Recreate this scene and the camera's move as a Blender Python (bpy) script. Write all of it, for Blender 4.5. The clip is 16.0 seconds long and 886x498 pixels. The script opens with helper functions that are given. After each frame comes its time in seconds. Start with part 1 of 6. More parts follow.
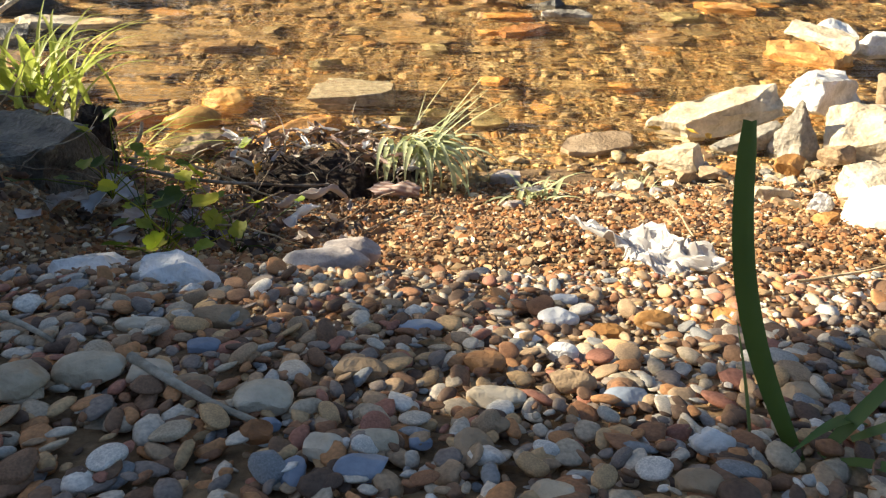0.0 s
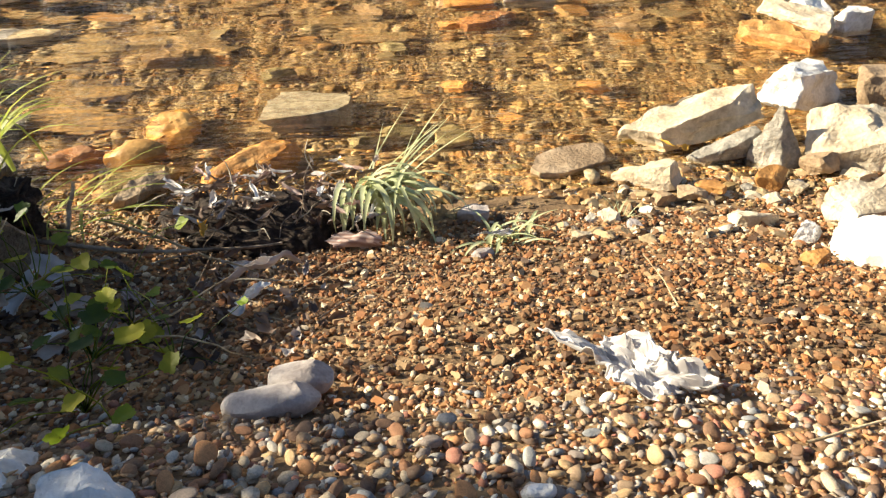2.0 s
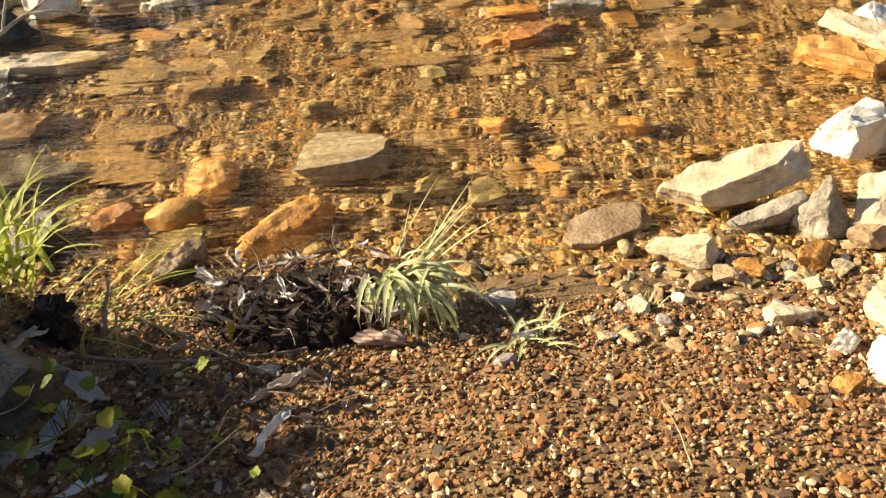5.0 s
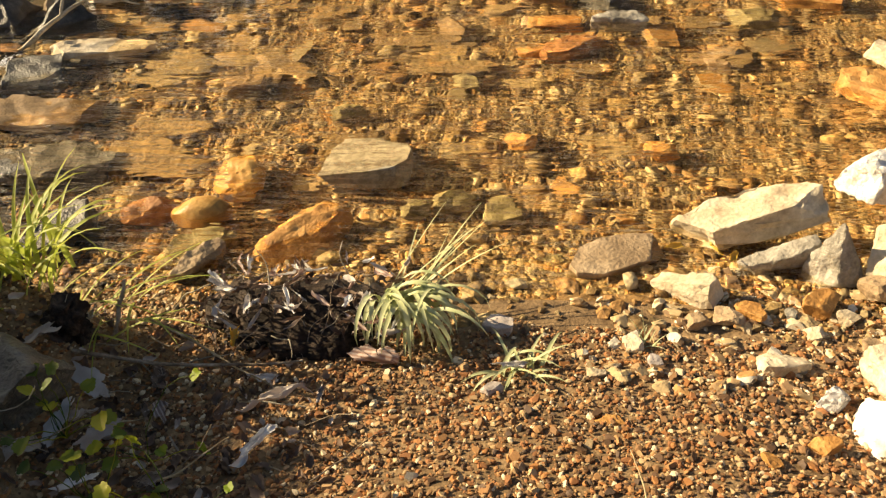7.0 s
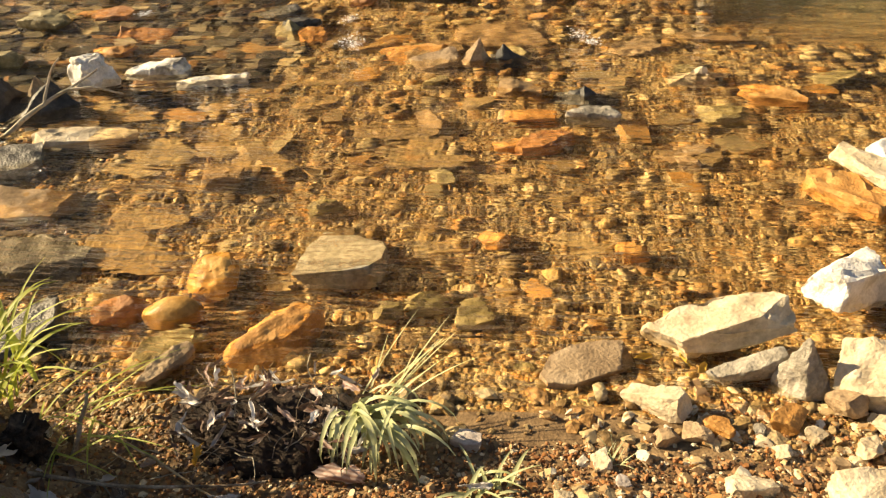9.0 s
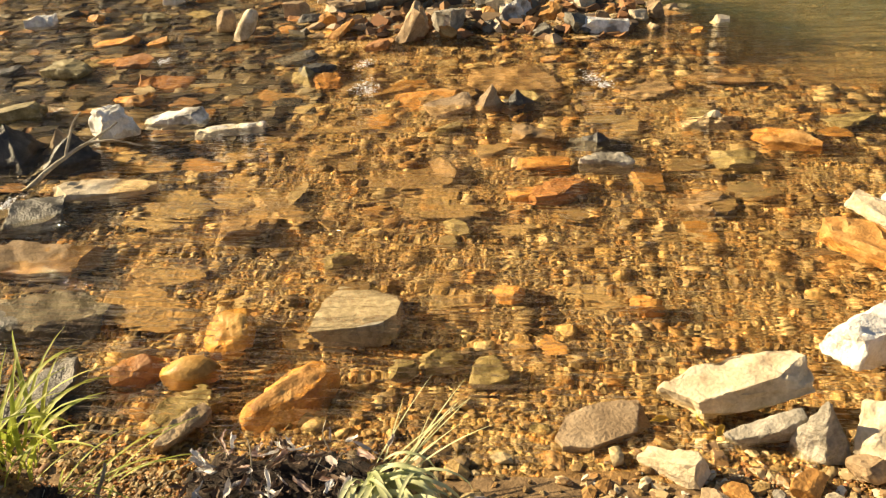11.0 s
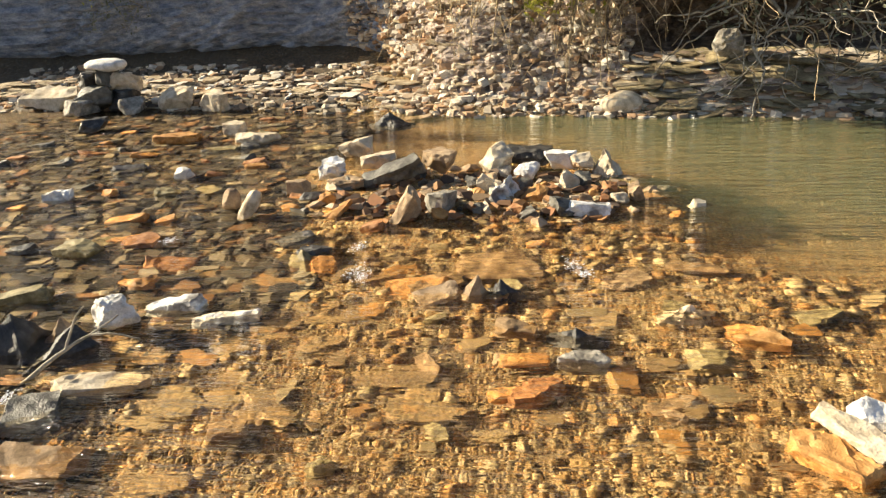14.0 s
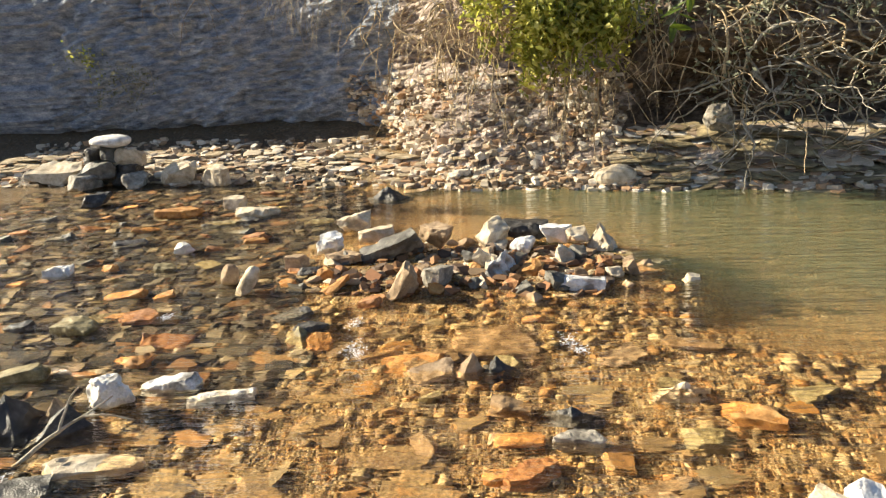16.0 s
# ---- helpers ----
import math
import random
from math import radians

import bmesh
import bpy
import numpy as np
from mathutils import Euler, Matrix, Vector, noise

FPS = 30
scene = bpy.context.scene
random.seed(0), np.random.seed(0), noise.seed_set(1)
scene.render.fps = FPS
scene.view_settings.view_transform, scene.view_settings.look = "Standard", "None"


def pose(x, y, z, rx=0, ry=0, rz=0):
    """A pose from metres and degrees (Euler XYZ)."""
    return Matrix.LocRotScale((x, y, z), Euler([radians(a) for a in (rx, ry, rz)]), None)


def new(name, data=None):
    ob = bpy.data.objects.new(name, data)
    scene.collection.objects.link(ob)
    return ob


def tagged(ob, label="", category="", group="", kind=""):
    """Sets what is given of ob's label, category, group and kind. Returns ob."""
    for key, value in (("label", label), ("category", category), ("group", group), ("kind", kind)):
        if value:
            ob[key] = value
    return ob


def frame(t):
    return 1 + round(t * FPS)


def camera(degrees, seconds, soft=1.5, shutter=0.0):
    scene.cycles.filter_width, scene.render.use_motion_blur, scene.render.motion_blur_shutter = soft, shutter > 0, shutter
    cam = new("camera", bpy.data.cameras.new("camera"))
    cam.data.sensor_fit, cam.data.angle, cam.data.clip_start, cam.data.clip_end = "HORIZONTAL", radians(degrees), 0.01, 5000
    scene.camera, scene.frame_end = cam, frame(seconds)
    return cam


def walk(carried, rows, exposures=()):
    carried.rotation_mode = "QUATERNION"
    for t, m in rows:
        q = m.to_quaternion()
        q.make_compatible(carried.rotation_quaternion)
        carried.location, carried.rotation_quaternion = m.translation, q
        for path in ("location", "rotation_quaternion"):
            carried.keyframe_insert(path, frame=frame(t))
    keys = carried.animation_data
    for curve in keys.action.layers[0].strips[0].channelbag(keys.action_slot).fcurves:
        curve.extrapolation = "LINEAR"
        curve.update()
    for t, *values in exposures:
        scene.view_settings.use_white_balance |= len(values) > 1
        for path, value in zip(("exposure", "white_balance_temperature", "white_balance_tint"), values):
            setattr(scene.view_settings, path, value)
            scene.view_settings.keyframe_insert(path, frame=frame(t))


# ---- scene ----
cam = camera(60.9, 16.0, 1.3)
METRES, EYE, TILT, LEAN, TURN = 1.15, 0.645, -29.8, -0.87, 0.0
ROWS = [
    (0.0, 0.0, 0.0, 0.0, 0.0, 0.0, -0.0),
    (0.5, 0.0036, 0.021, 0.034, -1.51, -2.22, 1.62),
    (1.0, 0.0041, 0.046, 0.07, -3.22, -2.94, 2.83),
    (1.5, 0.0093, 0.0676, 0.1014, -3.06, -3.04, 3.03),
    (2.0, 0.0223, 0.0851, 0.1382, -1.77, -3.27, 3.34),
    (2.5, 0.035, 0.1072, 0.1807, -2.25, -3.51, 4.6),
    (3.0, 0.054, 0.1298, 0.2206, -2.2, -3.58, 4.23),
    (3.5, 0.0614, 0.1317, 0.2628, -0.7, -3.89, 4.3),
    (4.0, 0.063, 0.1233, 0.3027, 0.58, -5.65, 4.4),
    (6.5, 0.1531, 0.1047, 0.4286, 6.01, -8.43, 1.29),
    (7.0, 0.1672, 0.1009, 0.4341, 7.02, -8.72, 0.21),
    (7.5, 0.178, 0.1047, 0.4491, 6.72, -7.97, -1.24),
    (8.0, 0.1879, 0.1064, 0.4731, 6.33, -6.77, -1.09),
    (8.5, 0.1951, 0.1102, 0.5063, 6.18, -5.13, -0.27),
    (9.0, 0.1945, 0.1094, 0.5192, 6.01, -4.05, -0.3),
    (9.5, 0.1959, 0.1115, 0.5341, 6.01, -3.14, -0.08),
    (12.0, 0.2114, 0.0726, 0.6531, 8.17, -0.01, -0.45),
    (12.5, 0.229, 0.051, 0.7017, 8.41, 1.99, -1.7),
    (13.0, 0.2448, 0.0472, 0.7463, 7.42, 3.77, -1.11),
    (13.5, 0.2578, 0.0282, 0.7796, 7.12, 6.51, -0.57),
    (14.0, 0.2825, 0.0068, 0.7899, 7.6, 7.88, -0.09),
    (14.5, 0.2901, -0.0131, 0.799, 8.43, 8.97, -0.11),
    (15.0, 0.3043, -0.0203, 0.8052, 8.66, 10.18, -0.29),
    (15.5, 0.3087, -0.0166, 0.814, 7.84, 11.29, 0.26),
    (16.0, 0.3088, -0.0254, 0.8254, 7.71, 12.95, 0.2),
]
walk(cam, [(t, pose(0, 0, EYE, TILT, LEAN, TURN) @ pose(METRES * x, METRES * y, METRES * z, 90 + pitch, roll, yaw)) for t, x, y, z, yaw, pitch, roll in ROWS], [
    (0.0, 1.44, 6050, 10), (2.0, 1.31, 5950, 10), (4.0, 1.19, 6400, 10), (6.5, 1.10, 7350, 11), (9.5, 1.10, 7650, 11), (12.0, 1.11, 7100, 10), (13.0, 1.18, 6600, 10), (14.0, 1.29, 6200, 10), (16.0, 1.37, 5950, 10),
])

# ---- light ----
SUN_TRAVEL = Vector((0.96, -0.22, 0)).normalized()
SUN_ELEV = radians(26.5)
world = bpy.data.worlds.new("sky")
scene.world = world
world.use_nodes = True
wn = world.node_tree.nodes
sky = wn.new("ShaderNodeTexSky")
sky.sky_type = "NISHITA"
sky.sun_disc = False
sky.sun_elevation = SUN_ELEV
sky.sun_rotation = math.atan2(-SUN_TRAVEL.x, -SUN_TRAVEL.y)
wn["Background"].inputs["Strength"].default_value = 0.052
world.node_tree.links.new(sky.outputs["Color"], wn["Background"].inputs["Color"])
sun_data = bpy.data.lights.new("sun", "SUN")
sun_data.energy, sun_data.angle, sun_data.color = 5.0, radians(0.6), (1.0, 0.84, 0.58)
sun = new("sun", sun_data)
ray = Vector((SUN_TRAVEL.x * math.cos(SUN_ELEV), SUN_TRAVEL.y * math.cos(SUN_ELEV), -math.sin(SUN_ELEV)))
sun.rotation_euler = ray.to_track_quat("-Z", "Y").to_euler()
sun.location = (-8, 4, 8)

# ---- materials ----


def nodes_of(name):
    m = bpy.data.materials.new(name)
    m.use_nodes = True
    t = m.node_tree
    return m, t, t.nodes, t.links, t.nodes["Principled BSDF"]


def ramp_node(n, stops, interp="LINEAR"):
    r = n.new("ShaderNodeValToRGB")
    r.color_ramp.interpolation = interp
    e = r.color_ramp.elements
    while len(e) < len(stops):
        e.new(0.5)
    for i, (p, c) in enumerate(stops):
        e[i].position = p
        e[i].color = (*c, 1)
    return r


def stone(name, stops, scale=14.0, bump=0.35, rough=0.8, source=None, spots=None, wash=0.5, spec=0.3, streak=1.0):
    """Stone: mottled colour ramp, fine grain, stains, relief. source: 'island' or 'object' picks the ramp's colour per piece."""
    m, t, n, l, b = nodes_of(name)
    geo = n.new("ShaderNodeTexCoord")
    mp = n.new("ShaderNodeMapping")
    mp.inputs["Scale"].default_value = (1, 1, streak)
    info = n.new("ShaderNodeObjectInfo")
    l.new(geo.outputs["Object"], mp.inputs["Vector"])
    big = n.new("ShaderNodeTexNoise")
    big.inputs["Scale"].default_value, big.inputs["Detail"].default_value = scale, 6
    big.inputs["Roughness"].default_value = 0.65
    fine = n.new("ShaderNodeTexNoise")
    fine.inputs["Scale"].default_value, fine.inputs["Detail"].default_value = scale * 9, 5
    off = n.new("ShaderNodeVectorMath")
    off.operation = "ADD"
    l.new(mp.outputs["Vector"], off.inputs[0])
    l.new(info.outputs["Location"], off.inputs[1])
    for x in (big, fine):
        l.new(off.outputs["Vector"], x.inputs["Vector"])
    ramp = ramp_node(n, stops, "CONSTANT" if source else "LINEAR")
    if source == "island":
        g = n.new("ShaderNodeNewGeometry")
        l.new(g.outputs["Random Per Island"], ramp.inputs["Fac"])
    elif source == "object":
        l.new(info.outputs["Random"], ramp.inputs["Fac"])
    else:
        l.new(big.outputs["Fac"], ramp.inputs["Fac"])
    tone = n.new("ShaderNodeMapRange")
    tone.inputs["From Min"].default_value, tone.inputs["From Max"].default_value = 0.3, 0.7
    tone.inputs["To Min"].default_value, tone.inputs["To Max"].default_value = 1 - wash, 1 + wash * 0.7
    mixf = n.new("ShaderNodeMath")
    mixf.operation = "MULTIPLY_ADD"
    mixf.inputs[1].default_value = 0.5
    l.new(fine.outputs["Fac"], mixf.inputs[0])
    half = n.new("ShaderNodeMath")
    half.operation = "MULTIPLY"
    half.inputs[1].default_value = 0.5
    l.new(big.outputs["Fac"], half.inputs[0])
    l.new(half.outputs[0], mixf.inputs[2])
    l.new(mixf.outputs[0], tone.inputs["Value"])
    mul = n.new("ShaderNodeVectorMath")
    mul.operation = "SCALE"
    l.new(ramp.outputs["Color"], mul.inputs[0])
    l.new(tone.outputs["Result"], mul.inputs["Scale"])
    col = mul.outputs["Vector"]
    if spots:
        vor = n.new("ShaderNodeTexNoise")
        vor.inputs["Scale"].default_value, vor.inputs["Detail"].default_value = scale * 0.45, 4
        l.new(off.outputs["Vector"], vor.inputs["Vector"])
        cut = ramp_node(n, [(spots[1], (0, 0, 0)), (spots[1] + 0.08, (1, 1, 1))])
        l.new(vor.outputs["Fac"], cut.inputs["Fac"])
        mx = n.new("ShaderNodeMix")
        mx.data_type = "RGBA"
        mx.inputs["B"].default_value = (*spots[0], 1)
        l.new(cut.outputs["Color"], mx.inputs["Factor"])
        l.new(col, mx.inputs["A"])
        col = mx.outputs["Result"]
    l.new(col, b.inputs["Base Color"])
    b.inputs["Roughness"].default_value = rough
    b.inputs["Specular IOR Level"].default_value = spec
    rid = n.new("ShaderNodeTexNoise")
    rid.noise_type = "RIDGED_MULTIFRACTAL"
    rid.inputs["Scale"].default_value, rid.inputs["Detail"].default_value = scale * 1.3, 5
    l.new(off.outputs["Vector"], rid.inputs["Vector"])
    rel = n.new("ShaderNodeMath")
    rel.operation = "MULTIPLY_ADD"
    rel.inputs[1].default_value = -0.10
    l.new(rid.outputs["Fac"], rel.inputs[0])
    l.new(mixf.outputs[0], rel.inputs[2])
    bp = n.new("ShaderNodeBump")
    bp.inputs["Strength"].default_value, bp.inputs["Distance"].default_value = bump, 0.25 / scale
    l.new(rel.outputs[0], bp.inputs["Height"])
    l.new(bp.outputs["Normal"], b.inputs["Normal"])
    return m


def leafy(name, stops, rough=0.55, trans=0.35, source="island", scale=30.0, veins=0.0):
    """Leaves and blades: colour per leaf, light passing through."""
    m, t, n, l, b = nodes_of(name)
    ramp = ramp_node(n, stops)
    if source == "island":
        g = n.new("ShaderNodeNewGeometry")
        fac = g.outputs["Random Per Island"]
    else:
        fac = n.new("ShaderNodeObjectInfo").outputs["Random"]
    tc = n.new("ShaderNodeTexCoord")
    ns = n.new("ShaderNodeTexNoise")
    ns.inputs["Scale"].default_value, ns.inputs["Detail"].default_value = scale, 4
    l.new(tc.outputs["Object"], ns.inputs["Vector"])
    add = n.new("ShaderNodeMath")
    add.operation = "MULTIPLY_ADD"
    add.inputs[1].default_value, add.inputs[2].default_value = 0.6, -0.3
    l.new(ns.outputs["Fac"], add.inputs[0])
    sm = n.new("ShaderNodeMath")
    sm.operation, sm.use_clamp = "ADD", True
    l.new(fac, sm.inputs[0])
    l.new(add.outputs[0], sm.inputs[1])
    shade = sm.outputs[0]
    if veins:
        wv = n.new("ShaderNodeTexWave")
        wv.bands_direction = "Y"
        wv.inputs["Scale"].default_value, wv.inputs["Distortion"].default_value = veins, 2.5
        wv.inputs["Detail"].default_value, wv.inputs["Detail Scale"].default_value = 3, 0.6
        l.new(tc.outputs["Object"], wv.inputs["Vector"])
        vm = n.new("ShaderNodeMath")
        vm.operation, vm.use_clamp = "MULTIPLY_ADD", True
        vm.inputs[1].default_value = -0.45
        l.new(wv.outputs["Fac"], vm.inputs[0])
        up = n.new("ShaderNodeMath")
        up.operation = "ADD"
        up.inputs[1].default_value = 0.22
        l.new(shade, up.inputs[0])
        l.new(up.outputs[0], vm.inputs[2])
        shade = vm.outputs[0]
    l.new(shade, ramp.inputs["Fac"])
    l.new(ramp.outputs["Color"], b.inputs["Base Color"])
    b.inputs["Roughness"].default_value = rough
    tr = n.new("ShaderNodeBsdfTranslucent")
    l.new(ramp.outputs["Color"], tr.inputs["Color"])
    mix = n.new("ShaderNodeMixShader")
    mix.inputs["Fac"].default_value = trans
    l.new(b.outputs["BSDF"], mix.inputs[1])
    l.new(tr.outputs["BSDF"], mix.inputs[2])
    l.new(mix.outputs["Shader"], n["Material Output"].inputs["Surface"])
    bp = n.new("ShaderNodeBump")
    bp.inputs["Strength"].default_value, bp.inputs["Distance"].default_value = 0.3, 0.004
    l.new(ns.outputs["Fac"], bp.inputs["Height"])
    l.new(bp.outputs["Normal"], b.inputs["Normal"])
    return m


def bed_stone(name, stops, scale, keep, cells=0):
    """Wet creek-bed gravel: a colour for each piece (or each cell), tinted by broad patches of algae, rust and silt."""
    m, t, n, l, b = nodes_of(name)
    tc = n.new("ShaderNodeTexCoord")
    piece = ramp_node(n, stops, "CONSTANT")
    if cells:
        warp = n.new("ShaderNodeTexNoise")
        warp.inputs["Scale"].default_value, warp.inputs["Detail"].default_value = 30, 2
        l.new(tc.outputs["Object"], warp.inputs["Vector"])
        wv = n.new("ShaderNodeVectorMath")
        wv.operation = "SCALE"
        wv.inputs["Scale"].default_value = 0.02
        l.new(warp.outputs["Color"], wv.inputs[0])
        at = n.new("ShaderNodeVectorMath")
        at.operation = "ADD"
        l.new(tc.outputs["Object"], at.inputs[0])
        l.new(wv.outputs["Vector"], at.inputs[1])
        vo = n.new("ShaderNodeTexVoronoi")
        vo.inputs["Scale"].default_value = cells
        l.new(at.outputs["Vector"], vo.inputs["Vector"])
        sp = n.new("ShaderNodeSeparateColor")
        l.new(vo.outputs["Color"], sp.inputs[0])
        l.new(sp.outputs[0], piece.inputs["Fac"])
    else:
        g = n.new("ShaderNodeNewGeometry")
        l.new(g.outputs["Random Per Island"], piece.inputs["Fac"])
    patch = n.new("ShaderNodeTexNoise")
    patch.inputs["Scale"].default_value, patch.inputs["Detail"].default_value = 3.6, 7
    patch.inputs["Roughness"].default_value, patch.inputs["Distortion"].default_value = 0.6, 0.8
    l.new(tc.outputs["Object"], patch.inputs["Vector"])
    tint = ramp_node(n, [(0.28, (0.09, 0.055, 0.025)), (0.40, (0.22, 0.145, 0.06)), (0.50, (0.36, 0.225, 0.085)), (0.57, (0.26, 0.20, 0.10)), (0.65, (0.50, 0.24, 0.05)), (0.78, (0.46, 0.32, 0.13))])
    l.new(patch.outputs["Fac"], tint.inputs["Fac"])
    fine = n.new("ShaderNodeTexNoise")
    fine.inputs["Scale"].default_value, fine.inputs["Detail"].default_value = scale, 4
    l.new(tc.outputs["Object"], fine.inputs["Vector"])
    mx = n.new("ShaderNodeMix")
    mx.data_type = "RGBA"
    mx.inputs["Factor"].default_value = keep
    l.new(tint.outputs["Color"], mx.inputs["A"])
    l.new(piece.outputs["Color"], mx.inputs["B"])
    tone = n.new("ShaderNodeMapRange")
    tone.inputs["From Min"].default_value, tone.inputs["From Max"].default_value = 0.3, 0.7
    tone.inputs["To Min"].default_value, tone.inputs["To Max"].default_value = 0.45, 1.4
    l.new(fine.outputs["Fac"], tone.inputs["Value"])
    mul = n.new("ShaderNodeVectorMath")
    mul.operation = "SCALE"
    l.new(mx.outputs["Result"], mul.inputs[0])
    l.new(tone.outputs["Result"], mul.inputs["Scale"])
    l.new(mul.outputs["Vector"], b.inputs["Base Color"])
    b.inputs["Roughness"].default_value, b.inputs["Specular IOR Level"].default_value = 0.6, 0.3
    bp = n.new("ShaderNodeBump")
    bp.inputs["Strength"].default_value, bp.inputs["Distance"].default_value = 0.9, 0.008
    if cells:
        inv = n.new("ShaderNodeMath")
        inv.operation = "MULTIPLY_ADD"
        inv.inputs[1].default_value = -1.2
        l.new(vo.outputs["Distance"], inv.inputs[0])
        l.new(fine.outputs["Fac"], inv.inputs[2])
        l.new(inv.outputs[0], bp.inputs["Height"])
    else:
        l.new(fine.outputs["Fac"], bp.inputs["Height"])
    l.new(bp.outputs["Normal"], b.inputs["Normal"])
    return m


PEBBLE_STOPS = [
    (0.0, (0.259, 0.151, 0.086)), (0.12, (0.454, 0.313, 0.184)), (0.24, (0.151, 0.097, 0.065)), (0.33, (0.518, 0.421, 0.292)),
    (0.43, (0.346, 0.173, 0.086)), (0.53, (0.583, 0.389, 0.194)), (0.61, (0.281, 0.227, 0.184)), (0.69, (0.518, 0.259, 0.108)),
    (0.78, (0.670, 0.583, 0.454)), (0.86, (0.302, 0.302, 0.292)), (0.90, (0.410, 0.184, 0.119)), (0.94, (0.454, 0.432, 0.378)), (0.97, (0.799, 0.734, 0.626)),
]
FINE_STOPS = [
    (0.0, (0.251, 0.137, 0.063)), (0.16, (0.388, 0.205, 0.085)), (0.31, (0.114, 0.063, 0.034)), (0.43, (0.456, 0.296, 0.148)),
    (0.55, (0.319, 0.142, 0.057)), (0.68, (0.524, 0.376, 0.205)), (0.78, (0.410, 0.182, 0.063)), (0.87, (0.137, 0.091, 0.063)), (0.93, (0.752, 0.616, 0.410)),
]
BED_STOPS = [
    (0.0, (0.26, 0.155, 0.055)), (0.13, (0.44, 0.30, 0.12)), (0.25, (0.08, 0.05, 0.025)), (0.36, (0.32, 0.16, 0.05)),
    (0.46, (0.54, 0.42, 0.22)), (0.56, (0.13, 0.09, 0.05)), (0.66, (0.31, 0.25, 0.14)), (0.75, (0.44, 0.21, 0.06)),
    (0.83, (0.06, 0.042, 0.028)), (0.90, (0.58, 0.48, 0.29)),
]
MAT_PEBBLE = stone("pebble_stone", PEBBLE_STOPS, 2.2, 0.22, 0.66, "object", wash=0.5)
MAT_PEBBLES = stone("pebbles_stone", PEBBLE_STOPS, 60, 0.3, 0.66, "island", wash=0.5)
MAT_FINE = stone("fine_gravel", FINE_STOPS, 60, 0.2, 0.75, "island", wash=0.3)
MAT_SLABS = stone("bed_slabs", [(0.0, (0.22, 0.15, 0.07)), (0.2, (0.30, 0.21, 0.10)), (0.4, (0.15, 0.10, 0.05)), (0.55, (0.25, 0.19, 0.10)), (0.72, (0.36, 0.20, 0.07)), (0.80, (0.38, 0.29, 0.15)), (0.92, (0.42, 0.22, 0.06))], 22, 0.5, 0.7, "island", wash=0.5)
MAT_DARKBED = stone("dark_bed_stones", [(0.0, (0.06, 0.05, 0.034)), (0.18, (0.15, 0.115, 0.065)), (0.36, (0.025, 0.022, 0.018)), (0.52, (0.09, 0.075, 0.05)), (0.66, (0.22, 0.12, 0.05)), (0.78, (0.04, 0.034, 0.026)), (0.88, (0.28, 0.23, 0.15))], 24, 0.4, 0.6, "island", wash=0.4)
MAT_SHORE = stone("shore_stones", [(0.0, (0.34, 0.22, 0.11)), (0.2, (0.52, 0.38, 0.20)), (0.4, (0.24, 0.15, 0.08)), (0.55, (0.60, 0.50, 0.34)), (0.75, (0.44, 0.24, 0.09)), (0.88, (0.66, 0.60, 0.48))], 30, 0.3, 0.75, "island", wash=0.3)
MAT_BED = bed_stone("bed_gravel", BED_STOPS, 70, 0.52)
MAT_SHELF = bed_stone("shelf_stone", [(0.0, (0.30, 0.20, 0.09)), (0.3, (0.22, 0.15, 0.075)), (0.55, (0.36, 0.27, 0.14)), (0.8, (0.26, 0.15, 0.06))], 70, 0.6)
DARK_STOPS = [(0.0, (0.05, 0.04, 0.026)), (0.2, (0.095, 0.072, 0.042)), (0.4, (0.025, 0.022, 0.018)), (0.6, (0.075, 0.066, 0.05)), (0.8, (0.13, 0.08, 0.04)), (0.93, (0.20, 0.165, 0.12))]
MAT_BEDDARK = bed_stone("dark_fine_bed", DARK_STOPS, 90, 0.88, cells=60)
MAT_BEDFINE = bed_stone("fine_bed_gravel", BED_STOPS, 120, 0.6, cells=75)
MAT_BAR = stone("bar_stones", [(0.0, (0.16, 0.09, 0.045)), (0.2, (0.32, 0.17, 0.07)), (0.38, (0.09, 0.055, 0.035)), (0.52, (0.34, 0.24, 0.14)), (0.66, (0.24, 0.11, 0.045)), (0.78, (0.13, 0.09, 0.06)), (0.88, (0.56, 0.46, 0.33))], 30, 0.3, 0.75, "island", wash=0.35)
MAT_CHIPS = stone("shale_chips", [(0.0, (0.36, 0.27, 0.18)), (0.2, (0.60, 0.50, 0.36)), (0.45, (0.17, 0.125, 0.09)), (0.58, (0.74, 0.66, 0.53)), (0.86, (0.46, 0.29, 0.16))], 12, 0.5, 0.85, "island", wash=0.4, streak=4)
MAT_EARTH = stone("damp_earth", [(0.3, (0.12, 0.072, 0.036)), (0.5, (0.23, 0.148, 0.075)), (0.7, (0.34, 0.23, 0.12))], 20, 0.45, 0.85)
# the left wall's bluish shade is put into this bank colour
MAT_SHADE_SHALE = stone("shale_with_blue_shade", [(0.25, (0.17, 0.20, 0.25)), (0.42, (0.29, 0.32, 0.375)), (0.6, (0.40, 0.41, 0.43)), (0.72, (0.58, 0.56, 0.55))], 6, 1.0, 0.9, wash=0.75, streak=3)
MAT_PINK_LEAF = leafy("pinkish_leaf", [(0.0, (0.16, 0.08, 0.06)), (0.4, (0.38, 0.24, 0.19)), (0.75, (0.58, 0.45, 0.39)), (1.0, (0.74, 0.64, 0.58))], rough=0.7, trans=0.15, scale=30, veins=42)
